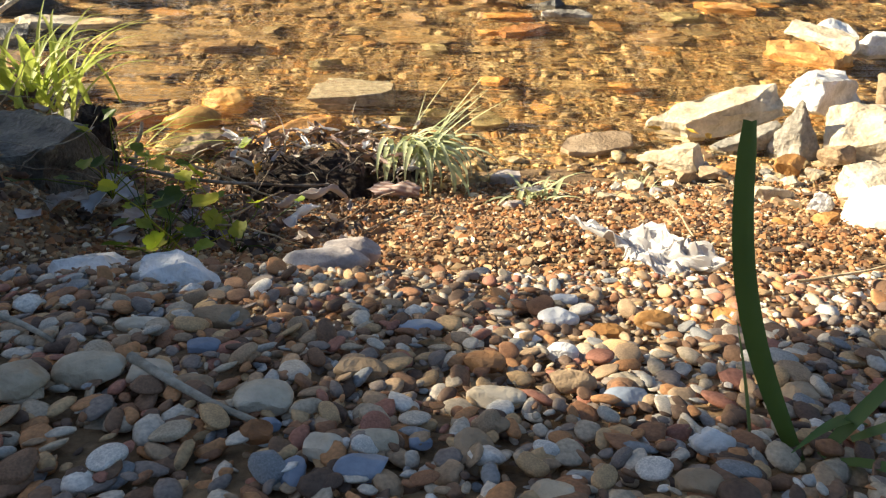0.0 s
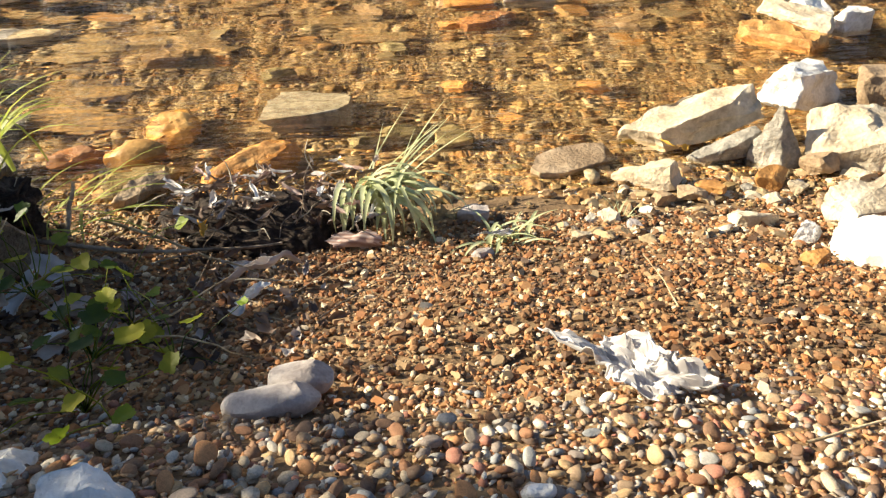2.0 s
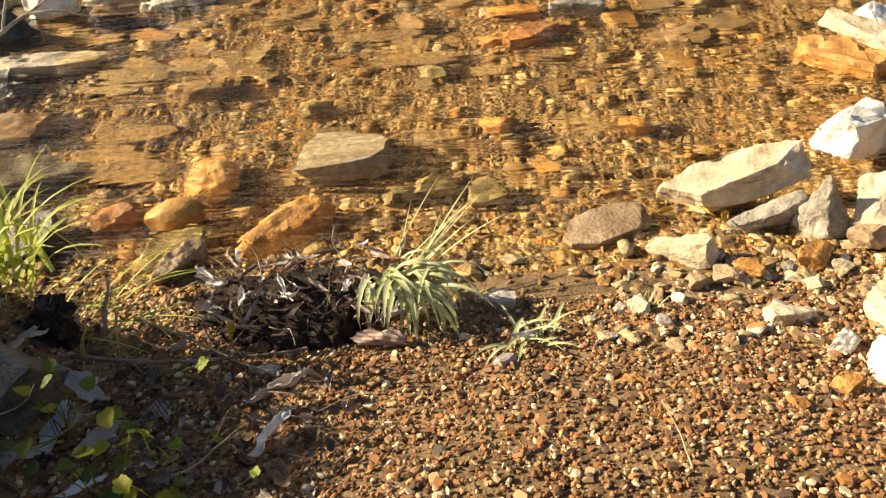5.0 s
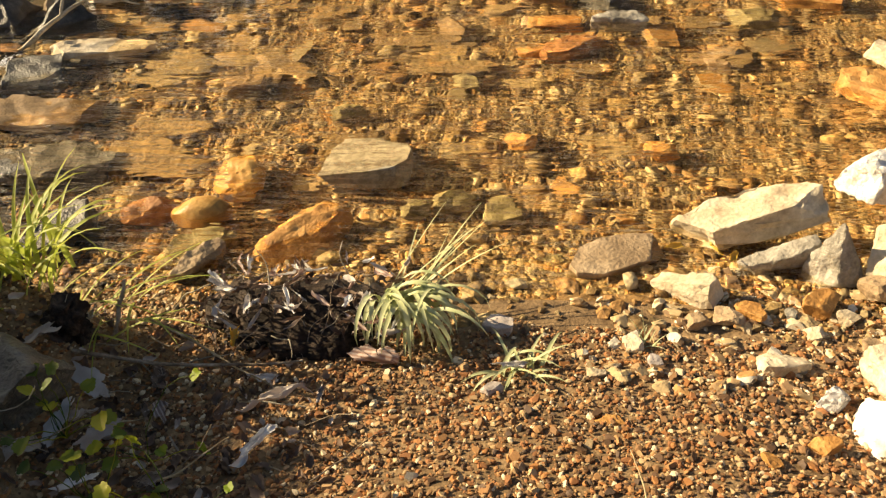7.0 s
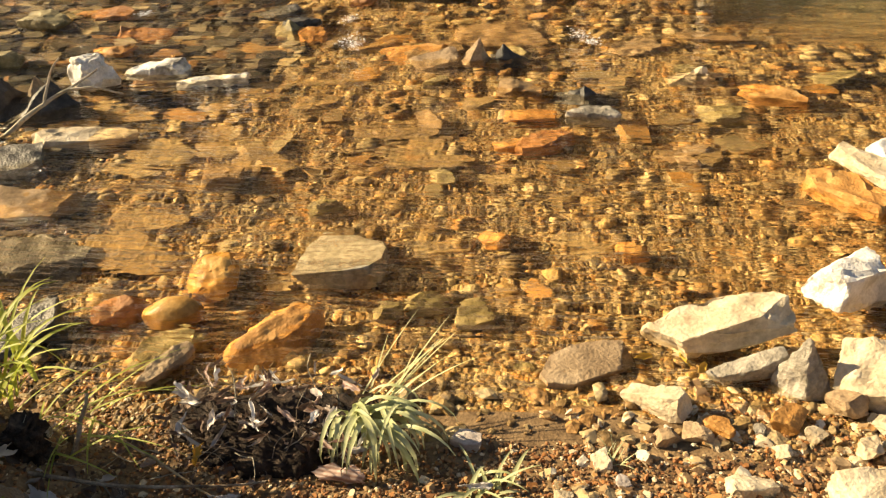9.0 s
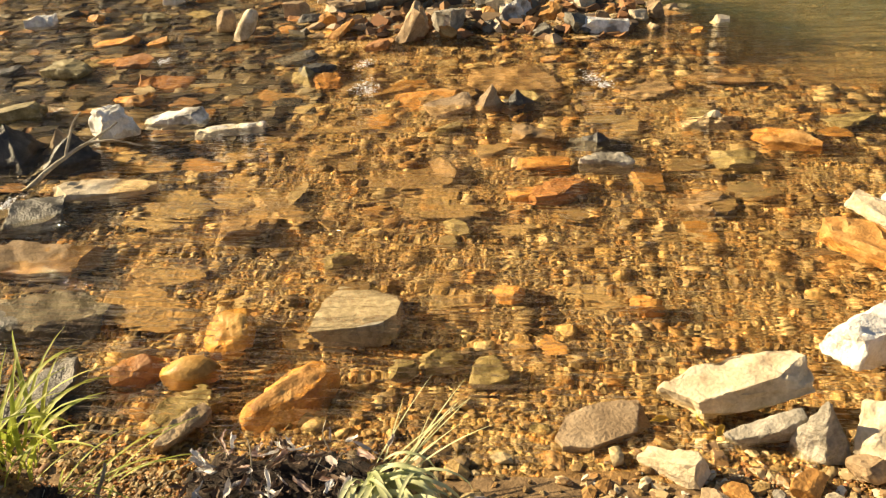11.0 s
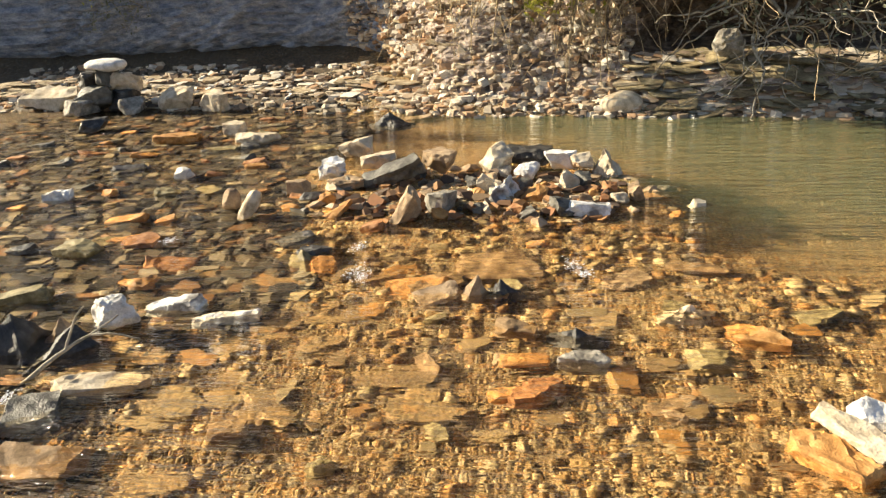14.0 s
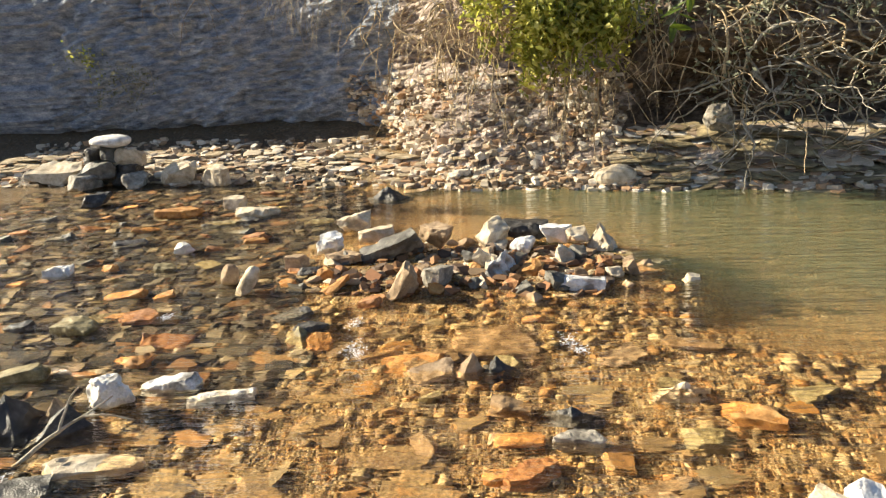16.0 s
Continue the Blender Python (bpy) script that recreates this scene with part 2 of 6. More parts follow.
MAT_WHITE = stone("white_limestone", [(0.3, (0.62, 0.58, 0.50)), (0.5, (0.80, 0.77, 0.71)), (0.7, (0.88, 0.86, 0.82))], 16, 0.55, 0.85, spots=((0.40, 0.36, 0.30), 0.66), wash=0.25)
MAT_CHALK = stone("weathered_limestone", [(0.3, (0.52, 0.49, 0.43)), (0.5, (0.76, 0.74, 0.70)), (0.7, (0.86, 0.85, 0.82))], 12, 0.8, 0.85, spots=((0.20, 0.185, 0.165), 0.55), wash=0.35)
MAT_PALE = stone("pale_sandstone", [(0.3, (0.40, 0.31, 0.20)), (0.5, (0.60, 0.50, 0.35)), (0.7, (0.70, 0.62, 0.48))], 13, 0.45, 0.85, spots=((0.30, 0.24, 0.16), 0.62), wash=0.3)
MAT_PINK = stone("grey_pink_stone", [(0.3, (0.32, 0.27, 0.24)), (0.5, (0.46, 0.40, 0.36)), (0.7, (0.58, 0.53, 0.48))], 30, 0.3, 0.75, wash=0.25)
MAT_TAN = stone("tan_sandstone", [(0.3, (0.24, 0.16, 0.09)), (0.5, (0.38, 0.27, 0.16)), (0.7, (0.48, 0.36, 0.23))], 14, 0.5, 0.8, wash=0.35)
MAT_GREY = stone("grey_stone", [(0.3, (0.16, 0.14, 0.11)), (0.5, (0.32, 0.29, 0.235)), (0.7, (0.50, 0.455, 0.38))], 16, 0.6, 0.8, wash=0.35)
MAT_DARK = stone("dark_wet_slate", [(0.3, (0.022, 0.020, 0.018)), (0.5, (0.05, 0.045, 0.038)), (0.7, (0.11, 0.10, 0.085))], 18, 0.7, 0.45, wash=0.4, spec=0.5)
MAT_WET_SHADED = stone("wet_and_shaded_grey", [(0.3, (0.06, 0.055, 0.045)), (0.5, (0.12, 0.11, 0.085)), (0.7, (0.21, 0.19, 0.15))], 16, 0.8, 0.5, wash=0.4, spec=0.5)
MAT_OLIVE = stone("algae_stone", [(0.3, (0.15, 0.12, 0.05)), (0.5, (0.26, 0.21, 0.10)), (0.7, (0.36, 0.31, 0.17))], 22, 0.6, 0.6, wash=0.4)
MAT_BEDSLAB = stone("grey_brown_slab", [(0.3, (0.20, 0.17, 0.12)), (0.5, (0.30, 0.27, 0.21)), (0.7, (0.42, 0.38, 0.31))], 45, 0.3, 0.7, wash=0.35)
MAT_ORANGE = stone("orange_ironstone", [(0.3, (0.30, 0.14, 0.04)), (0.5, (0.48, 0.24, 0.07)), (0.7, (0.58, 0.35, 0.13))], 16, 0.5, 0.65, wash=0.3)
MAT_EGG = stone("smooth_orange_stone", [(0.3, (0.34, 0.16, 0.035)), (0.5, (0.47, 0.25, 0.065)), (0.7, (0.56, 0.34, 0.11))], 14, 0.2, 0.5, wash=0.3)
MAT_BROWN = stone("brown_sandstone", [(0.3, (0.17, 0.105, 0.05)), (0.5, (0.27, 0.175, 0.085)), (0.7, (0.37, 0.25, 0.13))], 20, 0.4, 0.7, wash=0.4)
MAT_RUST = stone("rust_red_stone", [(0.3, (0.20, 0.085, 0.035)), (0.5, (0.35, 0.165, 0.065)), (0.7, (0.48, 0.27, 0.12))], 18, 0.5, 0.65, wash=0.35)
MAT_BLUE = stone("blue_grey_pebble", [(0.3, (0.17, 0.20, 0.25)), (0.5, (0.26, 0.30, 0.36)), (0.7, (0.35, 0.39, 0.45))], 20, 0.15, 0.6, wash=0.2)
MAT_SHALE = stone("layered_shale", [(0.25, (0.15, 0.11, 0.065)), (0.42, (0.36, 0.275, 0.165)), (0.58, (0.54, 0.44, 0.28)), (0.75, (0.70, 0.60, 0.43))], 5, 0.7, 0.85, wash=0.45, streak=5)
MAT_WETSHALE = stone("damp_olive_shale", [(0.25, (0.09, 0.07, 0.04)), (0.42, (0.23, 0.18, 0.10)), (0.58, (0.38, 0.31, 0.17)), (0.75, (0.56, 0.47, 0.29))], 6, 0.7, 0.8, wash=0.5, streak=5)
MAT_CLIFF = stone("bank_clay_and_shale", [(0.25, (0.15, 0.115, 0.095)), (0.42, (0.38, 0.295, 0.235)), (0.58, (0.56, 0.46, 0.375)), (0.75, (0.76, 0.67, 0.57))], 7, 1.0, 0.9, wash=0.7, streak=3)
MAT_WOOD = stone("weathered_wood", [(0.3, (0.12, 0.085, 0.055)), (0.5, (0.26, 0.20, 0.14)), (0.7, (0.42, 0.36, 0.28))], 25, 0.5, 0.85)
MAT_ROOT = stone("dry_roots", [(0.3, (0.26, 0.18, 0.09)), (0.5, (0.46, 0.35, 0.20)), (0.7, (0.62, 0.51, 0.32))], 30, 0.4, 0.85)
MAT_BRANCH = stone("bleached_branches", [(0.3, (0.20, 0.17, 0.12)), (0.5, (0.38, 0.34, 0.26)), (0.7, (0.54, 0.50, 0.40))], 20, 0.4, 0.85)
MAT_GRASS = leafy("green_grass", [(0.0, (0.14, 0.22, 0.03)), (0.45, (0.34, 0.42, 0.06)), (0.75, (0.56, 0.58, 0.14)), (1.0, (0.72, 0.68, 0.36))], trans=0.45)
MAT_STRAW = leafy("drying_grass", [(0.0, (0.05, 0.10, 0.015)), (0.35, (0.26, 0.33, 0.10)), (0.65, (0.60, 0.62, 0.36)), (1.0, (0.88, 0.86, 0.72))], trans=0.25)
MAT_LEAF = leafy("weed_leaf", [(0.0, (0.05, 0.09, 0.012)), (0.5, (0.16, 0.22, 0.02)), (1.0, (0.50, 0.48, 0.03))], source="object", trans=0.5)
# brighter copy of the weed leaf, sunlight put into its colour
MAT_LEAF_LIT = leafy("weed_leaf_lit", [(0.0, (0.20, 0.30, 0.02)), (0.5, (0.42, 0.48, 0.03)), (1.0, (0.66, 0.60, 0.04))], source="object", trans=0.55)
MAT_LEAFMASS = leafy("shrub_leaves", [(0.0, (0.04, 0.07, 0.015)), (0.5, (0.09, 0.14, 0.03)), (1.0, (0.18, 0.24, 0.06))])
MAT_BUSH = leafy("bush_leaves", [(0.0, (0.16, 0.19, 0.03)), (0.5, (0.50, 0.50, 0.08)), (1.0, (0.76, 0.70, 0.22))], trans=0.5)
MAT_DULL = leafy("dull_leaves", [(0.0, (0.10, 0.11, 0.06)), (0.5, (0.20, 0.21, 0.13)), (1.0, (0.36, 0.36, 0.24))])
MAT_BLADE = leafy("broad_blade", [(0.0, (0.06, 0.11, 0.02)), (0.5, (0.11, 0.18, 0.035)), (1.0, (0.20, 0.26, 0.08))], source="object", trans=0.3)
MAT_YELLOW = leafy("yellow_leaf", [(0.0, (0.50, 0.26, 0.02)), (1.0, (0.66, 0.44, 0.06))], source="object")
MAT_SOIL = stone("bank_soil", [(0.3, (0.06, 0.042, 0.03)), (0.5, (0.15, 0.11, 0.075)), (0.7, (0.32, 0.24, 0.17))], 8, 1.0, 0.95, wash=0.5)
MAT_HUMUS = stone("dark_humus", [(0.3, (0.012, 0.009, 0.007)), (0.5, (0.035, 0.024, 0.018)), (0.7, (0.10, 0.07, 0.05))], 40, 1.0, 0.9)
MAT_DRY = leafy("dry_leaves", [(0.0, (0.16, 0.09, 0.05)), (0.35, (0.36, 0.25, 0.16)), (0.7, (0.56, 0.49, 0.42)), (1.0, (0.76, 0.71, 0.65))], rough=0.75, trans=0.15)
MAT_WHITE_LEAF = leafy("white_curled_leaf", [(0.0, (0.34, 0.28, 0.24)), (0.4, (0.62, 0.57, 0.53)), (1.0, (0.86, 0.84, 0.81))], rough=0.6, trans=0.15, source="object")
MAT_PALE_LEAF = leafy("bleached_leaf", [(0.0, (0.24, 0.17, 0.14)), (0.25, (0.50, 0.43, 0.39)), (0.5, (0.58, 0.54, 0.51)), (1.0, (0.74, 0.72, 0.70))], rough=0.7, trans=0.15, source="object", scale=40, veins=55)
MAT_DEAD = leafy("dead_leaves", [(0.0, (0.06, 0.04, 0.03)), (0.5, (0.16, 0.10, 0.065)), (0.8, (0.30, 0.21, 0.15)), (1.0, (0.58, 0.51, 0.45))], rough=0.75, trans=0.1)

MAT_FOAM = stone("foam_white", [(0.3, (0.70, 0.74, 0.80)), (0.7, (0.86, 0.88, 0.92))], 60, 0.2, 0.3)


def water_material():
    m, t, n, l, b = nodes_of("clear_creek_water")
    n.remove(b)
    tc = n.new("ShaderNodeTexCoord")
    mp = n.new("ShaderNodeMapping")
    mp.inputs["Scale"].default_value = (0.45, 2.0, 1.0)
    l.new(tc.outputs["Object"], mp.inputs["Vector"])
    a = n.new("ShaderNodeTexNoise")
    a.inputs["Scale"].default_value, a.inputs["Detail"].default_value = 6.0, 3
    a.inputs["Distortion"].default_value = 1.2
    c = n.new("ShaderNodeTexNoise")
    c.inputs["Scale"].default_value, c.inputs["Detail"].default_value = 26.0, 3
    for x in (a, c):
        l.new(mp.outputs["Vector"], x.inputs["Vector"])
    d = n.new("ShaderNodeTexNoise")
    d.inputs["Scale"].default_value, d.inputs["Detail"].default_value = 3.2, 2
    d.inputs["Distortion"].default_value = 0.8
    l.new(mp.outputs["Vector"], d.inputs["Vector"])
    s0 = n.new("ShaderNodeMath")
    s0.operation = "MULTIPLY_ADD"
    s0.inputs[1].default_value = 1.6
    l.new(d.outputs["Fac"], s0.inputs[0])
    l.new(a.outputs["Fac"], s0.inputs[2])
    s = n.new("ShaderNodeMath")
    s.operation = "MULTIPLY_ADD"
    s.inputs[1].default_value = 0.28
    l.new(c.outputs["Fac"], s.inputs[0])
    l.new(s0.outputs[0], s.inputs[2])
    bp = n.new("ShaderNodeBump")
    bp.inputs["Strength"].default_value, bp.inputs["Distance"].default_value = 1.0, 0.05
    fr = n.new("ShaderNodeLayerWeight")
    fr.inputs["Blend"].default_value = 0.5
    l.new(bp.outputs["Normal"], fr.inputs["Normal"])
    pw = n.new("ShaderNodeMath")
    pw.operation = "POWER"
    pw.inputs[1].default_value = 5.0
    l.new(fr.outputs["Facing"], pw.inputs[0])
    sch = n.new("ShaderNodeMath")
    sch.operation = "MULTIPLY_ADD"
    sch.inputs[1].default_value, sch.inputs[2].default_value = 0.98, 0.02
    l.new(pw.outputs[0], sch.inputs[0])
    gl = n.new("ShaderNodeBsdfGlossy")
    gl.inputs["Roughness"].default_value = 0.06
    l.new(bp.outputs["Normal"], gl.inputs["Normal"])
    tr = n.new("ShaderNodeBsdfRefraction")
    tr.inputs["Color"].default_value = (0.97, 0.89, 0.74, 1)
    tr.inputs["IOR"].default_value, tr.inputs["Roughness"].default_value = 1.33, 0.05
    soft = n.new("ShaderNodeBump")
    soft.inputs["Strength"].default_value, soft.inputs["Distance"].default_value = 1.0, 0.028
    lens = n.new("ShaderNodeTexNoise")
    lens.inputs["Scale"].default_value, lens.inputs["Detail"].default_value = 5.5, 2
    lens.inputs["Distortion"].default_value = 1.0
    l.new(mp.outputs["Vector"], lens.inputs["Vector"])
    l.new(soft.outputs["Normal"], tr.inputs["Normal"])
    # cloudy green silt hangs in the deep pool
    sep = n.new("ShaderNodeSeparateXYZ")
    l.new(tc.outputs["Object"], sep.inputs[0])
    slope = n.new("ShaderNodeMath")
    slope.operation = "MULTIPLY_ADD"
    slope.inputs[1].default_value = 0.75
    l.new(sep.outputs["Y"], slope.inputs[0])
    l.new(sep.outputs["X"], slope.inputs[2])
    wob = n.new("ShaderNodeTexNoise")
    wob.inputs["Scale"].default_value, wob.inputs["Detail"].default_value = 1.6, 3
    l.new(tc.outputs["Object"], wob.inputs["Vector"])
    sw = n.new("ShaderNodeMath")
    sw.operation = "ADD"
    l.new(slope.outputs[0], sw.inputs[0])
    l.new(wob.outputs["Fac"], sw.inputs[1])
    # the riffle on the left runs rougher than the pool
    ruf = n.new("ShaderNodeMapRange")
    ruf.interpolation_type = "SMOOTHSTEP"
    ruf.inputs["From Min"].default_value, ruf.inputs["From Max"].default_value = 2.6, 5.2
    ruf.inputs["To Min"].default_value, ruf.inputs["To Max"].default_value = 1.5, 0.45
    l.new(sw.outputs[0], ruf.inputs["Value"])
    chop = n.new("ShaderNodeMath")
    chop.operation = "MULTIPLY"
    l.new(s.outputs[0], chop.inputs[0])
    l.new(ruf.outputs["Result"], chop.inputs[1])
    l.new(chop.outputs[0], bp.inputs["Height"])
    sway = n.new("ShaderNodeMath")
    sway.operation = "MULTIPLY"
    l.new(lens.outputs["Fac"], sway.inputs[0])
    l.new(ruf.outputs["Result"], sway.inputs[1])
    l.new(sway.outputs[0], soft.inputs["Height"])
    mr = n.new("ShaderNodeMapRange")
    mr.interpolation_type = "SMOOTHSTEP"
    mr.inputs["From Min"].default_value, mr.inputs["From Max"].default_value = 4.5, 6.4
    mr.inputs["To Max"].default_value = 0.70
    l.new(sw.outputs[0], mr.inputs["Value"])
    silt = n.new("ShaderNodeBsdfDiffuse")
    silt.inputs["Color"].default_value = (0.135, 0.155, 0.082, 1)
    body = n.new("ShaderNodeMixShader")
    l.new(mr.outputs["Result"], body.inputs["Fac"])
    l.new(tr.outputs["BSDF"], body.inputs[1])
    l.new(silt.outputs["BSDF"], body.inputs[2])
    mix = n.new("ShaderNodeMixShader")
    l.new(sch.outputs[0], mix.inputs["Fac"])
    l.new(body.outputs["Shader"], mix.inputs[1])
    l.new(gl.outputs["BSDF"], mix.inputs[2])
    l.new(mix.outputs["Shader"], n["Material Output"].inputs["Surface"])
    return m


MAT_WATER = water_material()

# ---- shapes ----


def smooth01(a, b, v):
    q = np.clip((v - a) / (b - a), 0, 1)
    return q * q * (3 - 2 * q)


def waves(x, y, f, s):
    """Cheap smooth relief, -1 to 1."""
    return (np.sin(x * f + s) * np.cos(y * f * 1.13 - s * 1.7) + 0.6 * np.sin(x * f * 2.1 - y * f * 1.7 + s * 2.3) + 0.4 * np.cos(x * f * 3.7 + y * f * 3.1 + s)) / 2.0


def mesh_of(name, verts, faces, mat, flat=False):
    """A mesh from arrays made by code; faces all of one size."""
    verts, faces = np.asarray(verts, dtype=np.float32), np.asarray(faces, dtype=np.int32)
    me = bpy.data.meshes.new(name)
    k = faces.shape[1]
    me.vertices.add(len(verts))
    me.vertices.foreach_set("co", verts.ravel())
    me.loops.add(faces.size)
    me.loops.foreach_set("vertex_index", faces.ravel())
    me.polygons.add(len(faces))
    me.polygons.foreach_set("loop_start", np.arange(0, faces.size, k, dtype=np.int32))
    me.polygons.foreach_set("use_smooth", np.full(len(faces), not flat))
    me.update(calc_edges=True)
    me.validate()
    me.materials.append(mat)
    return me


def ico(sub):
    bm = bmesh.new()
    bmesh.ops.create_icosphere(bm, subdivisions=sub, radius=1)
    bm.verts.index_update()
    v = np.array([p.co[:] for p in bm.verts])
    f = np.array([[q.index for q in p.verts] for p in bm.faces])
    bm.free()
    return v / np.linalg.norm(v, axis=1)[:, None], f


ICO = {s: ico(s) for s in (1, 2, 3, 4, 5)}


def lumps(v, f, seed):
    """Smooth pseudo-noise on points, -1 to 1."""
    r = np.random.default_rng(seed)
    out = np.zeros(len(v))
    for k in range(16):
        w = r.normal(size=3) * f * (0.5 + 0.13 * k)
        out += np.sin(v @ w + r.uniform(0, 6.28) + 1.5 * np.sin(v @ (r.normal(size=3) * f * 0.4)))
    return out / 4.0


def rock_verts(size, seed, sub=4, p=3.0, planes=16, lo=0.42, hi=0.86, rough=0.009):
    """An angular or rounded stone: a rounded box cut by random planes, then roughened."""
    u, f = ICO[sub]
    r = np.random.default_rng(seed)
    rad = (np.abs(u) ** p).sum(1) ** (-1 / p)
    v = u * rad[:, None]
    for _ in range(planes):
        nrm = r.normal(size=3)
        nrm /= np.linalg.norm(nrm)
        d = r.uniform(lo, hi) * (np.abs(nrm) ** (p / (p - 1))).sum() ** ((p - 1) / p)
        over = np.maximum(v @ nrm - d, 0)
        v = v - over[:, None] * nrm
    span = v.max(0) - v.min(0)
    v = (v - (v.max(0) + v.min(0)) / 2) / span * np.array(size)
    m = float(np.mean(size))
    v = v + u * ((lumps(v / m, 4, seed + 1) * 1.2 + lumps(v / m, 11, seed + 2) * 0.8 + lumps(v / m, 27, seed + 3) * 0.5) * rough * m)[:, None]
    return v, f


def crag_verts(size, seed, style="block", chips=6, bevel=0.012, rough=0.022, grain=0.16, top=0.4, cut=(0.60, 0.86)):
    """A broken stone: a box split by planes, its edges worn, its faces roughened. style: block, slab or peak."""
    r = np.random.default_rng(seed)
    bm = bmesh.new()
    bmesh.ops.create_cube(bm, size=2)
    cuts = []
    if style == "slab":
        n = int(r.integers(4, 7))
        a0 = r.uniform(0, 6.28)
        for k in range(n):
            a = a0 + (k + r.uniform(-0.3, 0.3)) * 6.283 / n
            cuts.append(((math.cos(a), math.sin(a), r.uniform(-0.25, 0.35)), r.uniform(*cut)))
        cuts.append(((r.uniform(-top, top), r.uniform(-top, top), 1), r.uniform(0.66, 0.85)))
        chips = min(chips, 4)
    elif style == "peak":
        n = int(r.integers(4, 6))
        a0 = r.uniform(0, 6.28)
        for k in range(n):
            a = a0 + (k + r.uniform(-0.25, 0.25)) * 6.283 / n
            s = r.uniform(0.42, 0.62)
            cuts.append(((math.cos(a), math.sin(a), s), (s * r.uniform(0.8, 0.98) + 0.05) / (abs(math.cos(a)) + abs(math.sin(a)) + s)))
    else:
        for k in range(8):
            v = r.normal(size=3)
            cuts.append((tuple(v), r.uniform(0.42, 0.66)))
    for k in range(chips):
        v = np.sign(r.normal(size=3)) * r.uniform(0.3, 1.0, 3)
        cuts.append((tuple(v), r.uniform(0.60, 0.80)))
    for v, d in cuts:
        v = np.array(v)
        length = np.linalg.norm(v)
        far = d * np.abs(v).sum() / length
        v = Vector(v / length)
        res = bmesh.ops.bisect_plane(bm, geom=bm.verts[:] + bm.edges[:] + bm.faces[:], plane_co=v * far, plane_no=v, clear_outer=True)
        edges = [e for e in res["geom_cut"] if isinstance(e, bmesh.types.BMEdge)]
        if edges:
            bmesh.ops.edgenet_fill(bm, edges=edges)
    co = np.array([p.co[:] for p in bm.verts])
    span, mid = co.max(0) - co.min(0), (co.max(0) + co.min(0)) / 2
    for p in bm.verts:
        p.co = Vector([(p.co[k] - mid[k]) / span[k] * size[k] for k in range(3)])
    bmesh.ops.remove_doubles(bm, verts=bm.verts[:], dist=0.02 * min(size))
    if bevel:
        bmesh.ops.bevel(bm, geom=bm.edges[:], offset=bevel * min(size) * 1.6, segments=1, affect="EDGES", clamp_overlap=True)
    bmesh.ops.triangulate(bm, faces=bm.faces[:])
    if grain:
        top = max(size) * grain
        for _ in range(6):
            long = [e for e in bm.edges if e.calc_length() > top]
            if not long or len(bm.faces) > 2200:
                break
            bmesh.ops.subdivide_edges(bm, edges=long, cuts=1)
            bmesh.ops.triangulate(bm, faces=bm.faces[:])
    bmesh.ops.recalc_face_normals(bm, faces=bm.faces[:])
    bm.normal_update()
    bm.verts.index_update()
    v = np.array([p.co[:] for p in bm.verts])
    nr = np.array([p.normal[:] for p in bm.verts])
    f = np.array([[q.index for q in p.verts] for p in bm.faces])
    bm.free()
    if rough:
        m = float(np.mean(size))
        q = v / m * np.array([1, 1, 2.2 if style == "slab" else 1.3])
        step = lumps(q, 5, seed + 1)
        v = v + nr * ((np.floor(step * 2.5) / 2.5 * 0.7 + lumps(q, 4, seed + 2) + lumps(q, 13, seed + 3) * 0.7) * rough * m)[:, None]
    return v, f


def rock_mesh(name, size, seed, mat, **kw):
    if "style" in kw:
        v, f = crag_verts(size, seed, **kw)
    else:
        v, f = rock_verts(size, seed, **kw)
    me = mesh_of(name, v, f, mat)
    me.set_sharp_from_angle(angle=radians(30))
    return me


def rock(name, x, y, z, size, turn, mat, label, seed, tilt=(0, 0), group="", category="rock", smooth=False, **kw):
    """A stone whose bottom lies at z. size: width, depth, height in metres; turn and tilt in degrees."""
    if smooth:
        kw.setdefault("sub", 5 if max(size) > 0.16 else 4)
    else:
        kw.setdefault("style", "slab" if "flat" in name else "block")
        kw.setdefault("grain", 0.06 if max(size) > 0.14 else 0.11)
    if y > 1.5 and -0.13 < z < -0.02 and float(height(x, y)) < -0.05:
        size, z = (size[0], size[1], size[2] + 0.018), z - 0.018
    me = rock_mesh(name, size, seed, mat, **kw)
    ob = new(name, me)
    ob.matrix_world = pose(x, y, z + size[2] / 2, tilt[0], tilt[1], turn)
    return tagged(ob, label, category, group)


def part(name, me, parent, label="", m=None):
    ob = new(name, me)
    ob.parent = parent
    if m is not None:
        ob.matrix_basis = m
    if label:
        ob["label"] = label
    return ob


def thing(name, x, y, z, label, category, group="", kind=""):
    ob = new(name)
    ob.location = (x, y, z)
    ob.empty_display_size = 0.05
    return tagged(ob, label, category, group, kind)


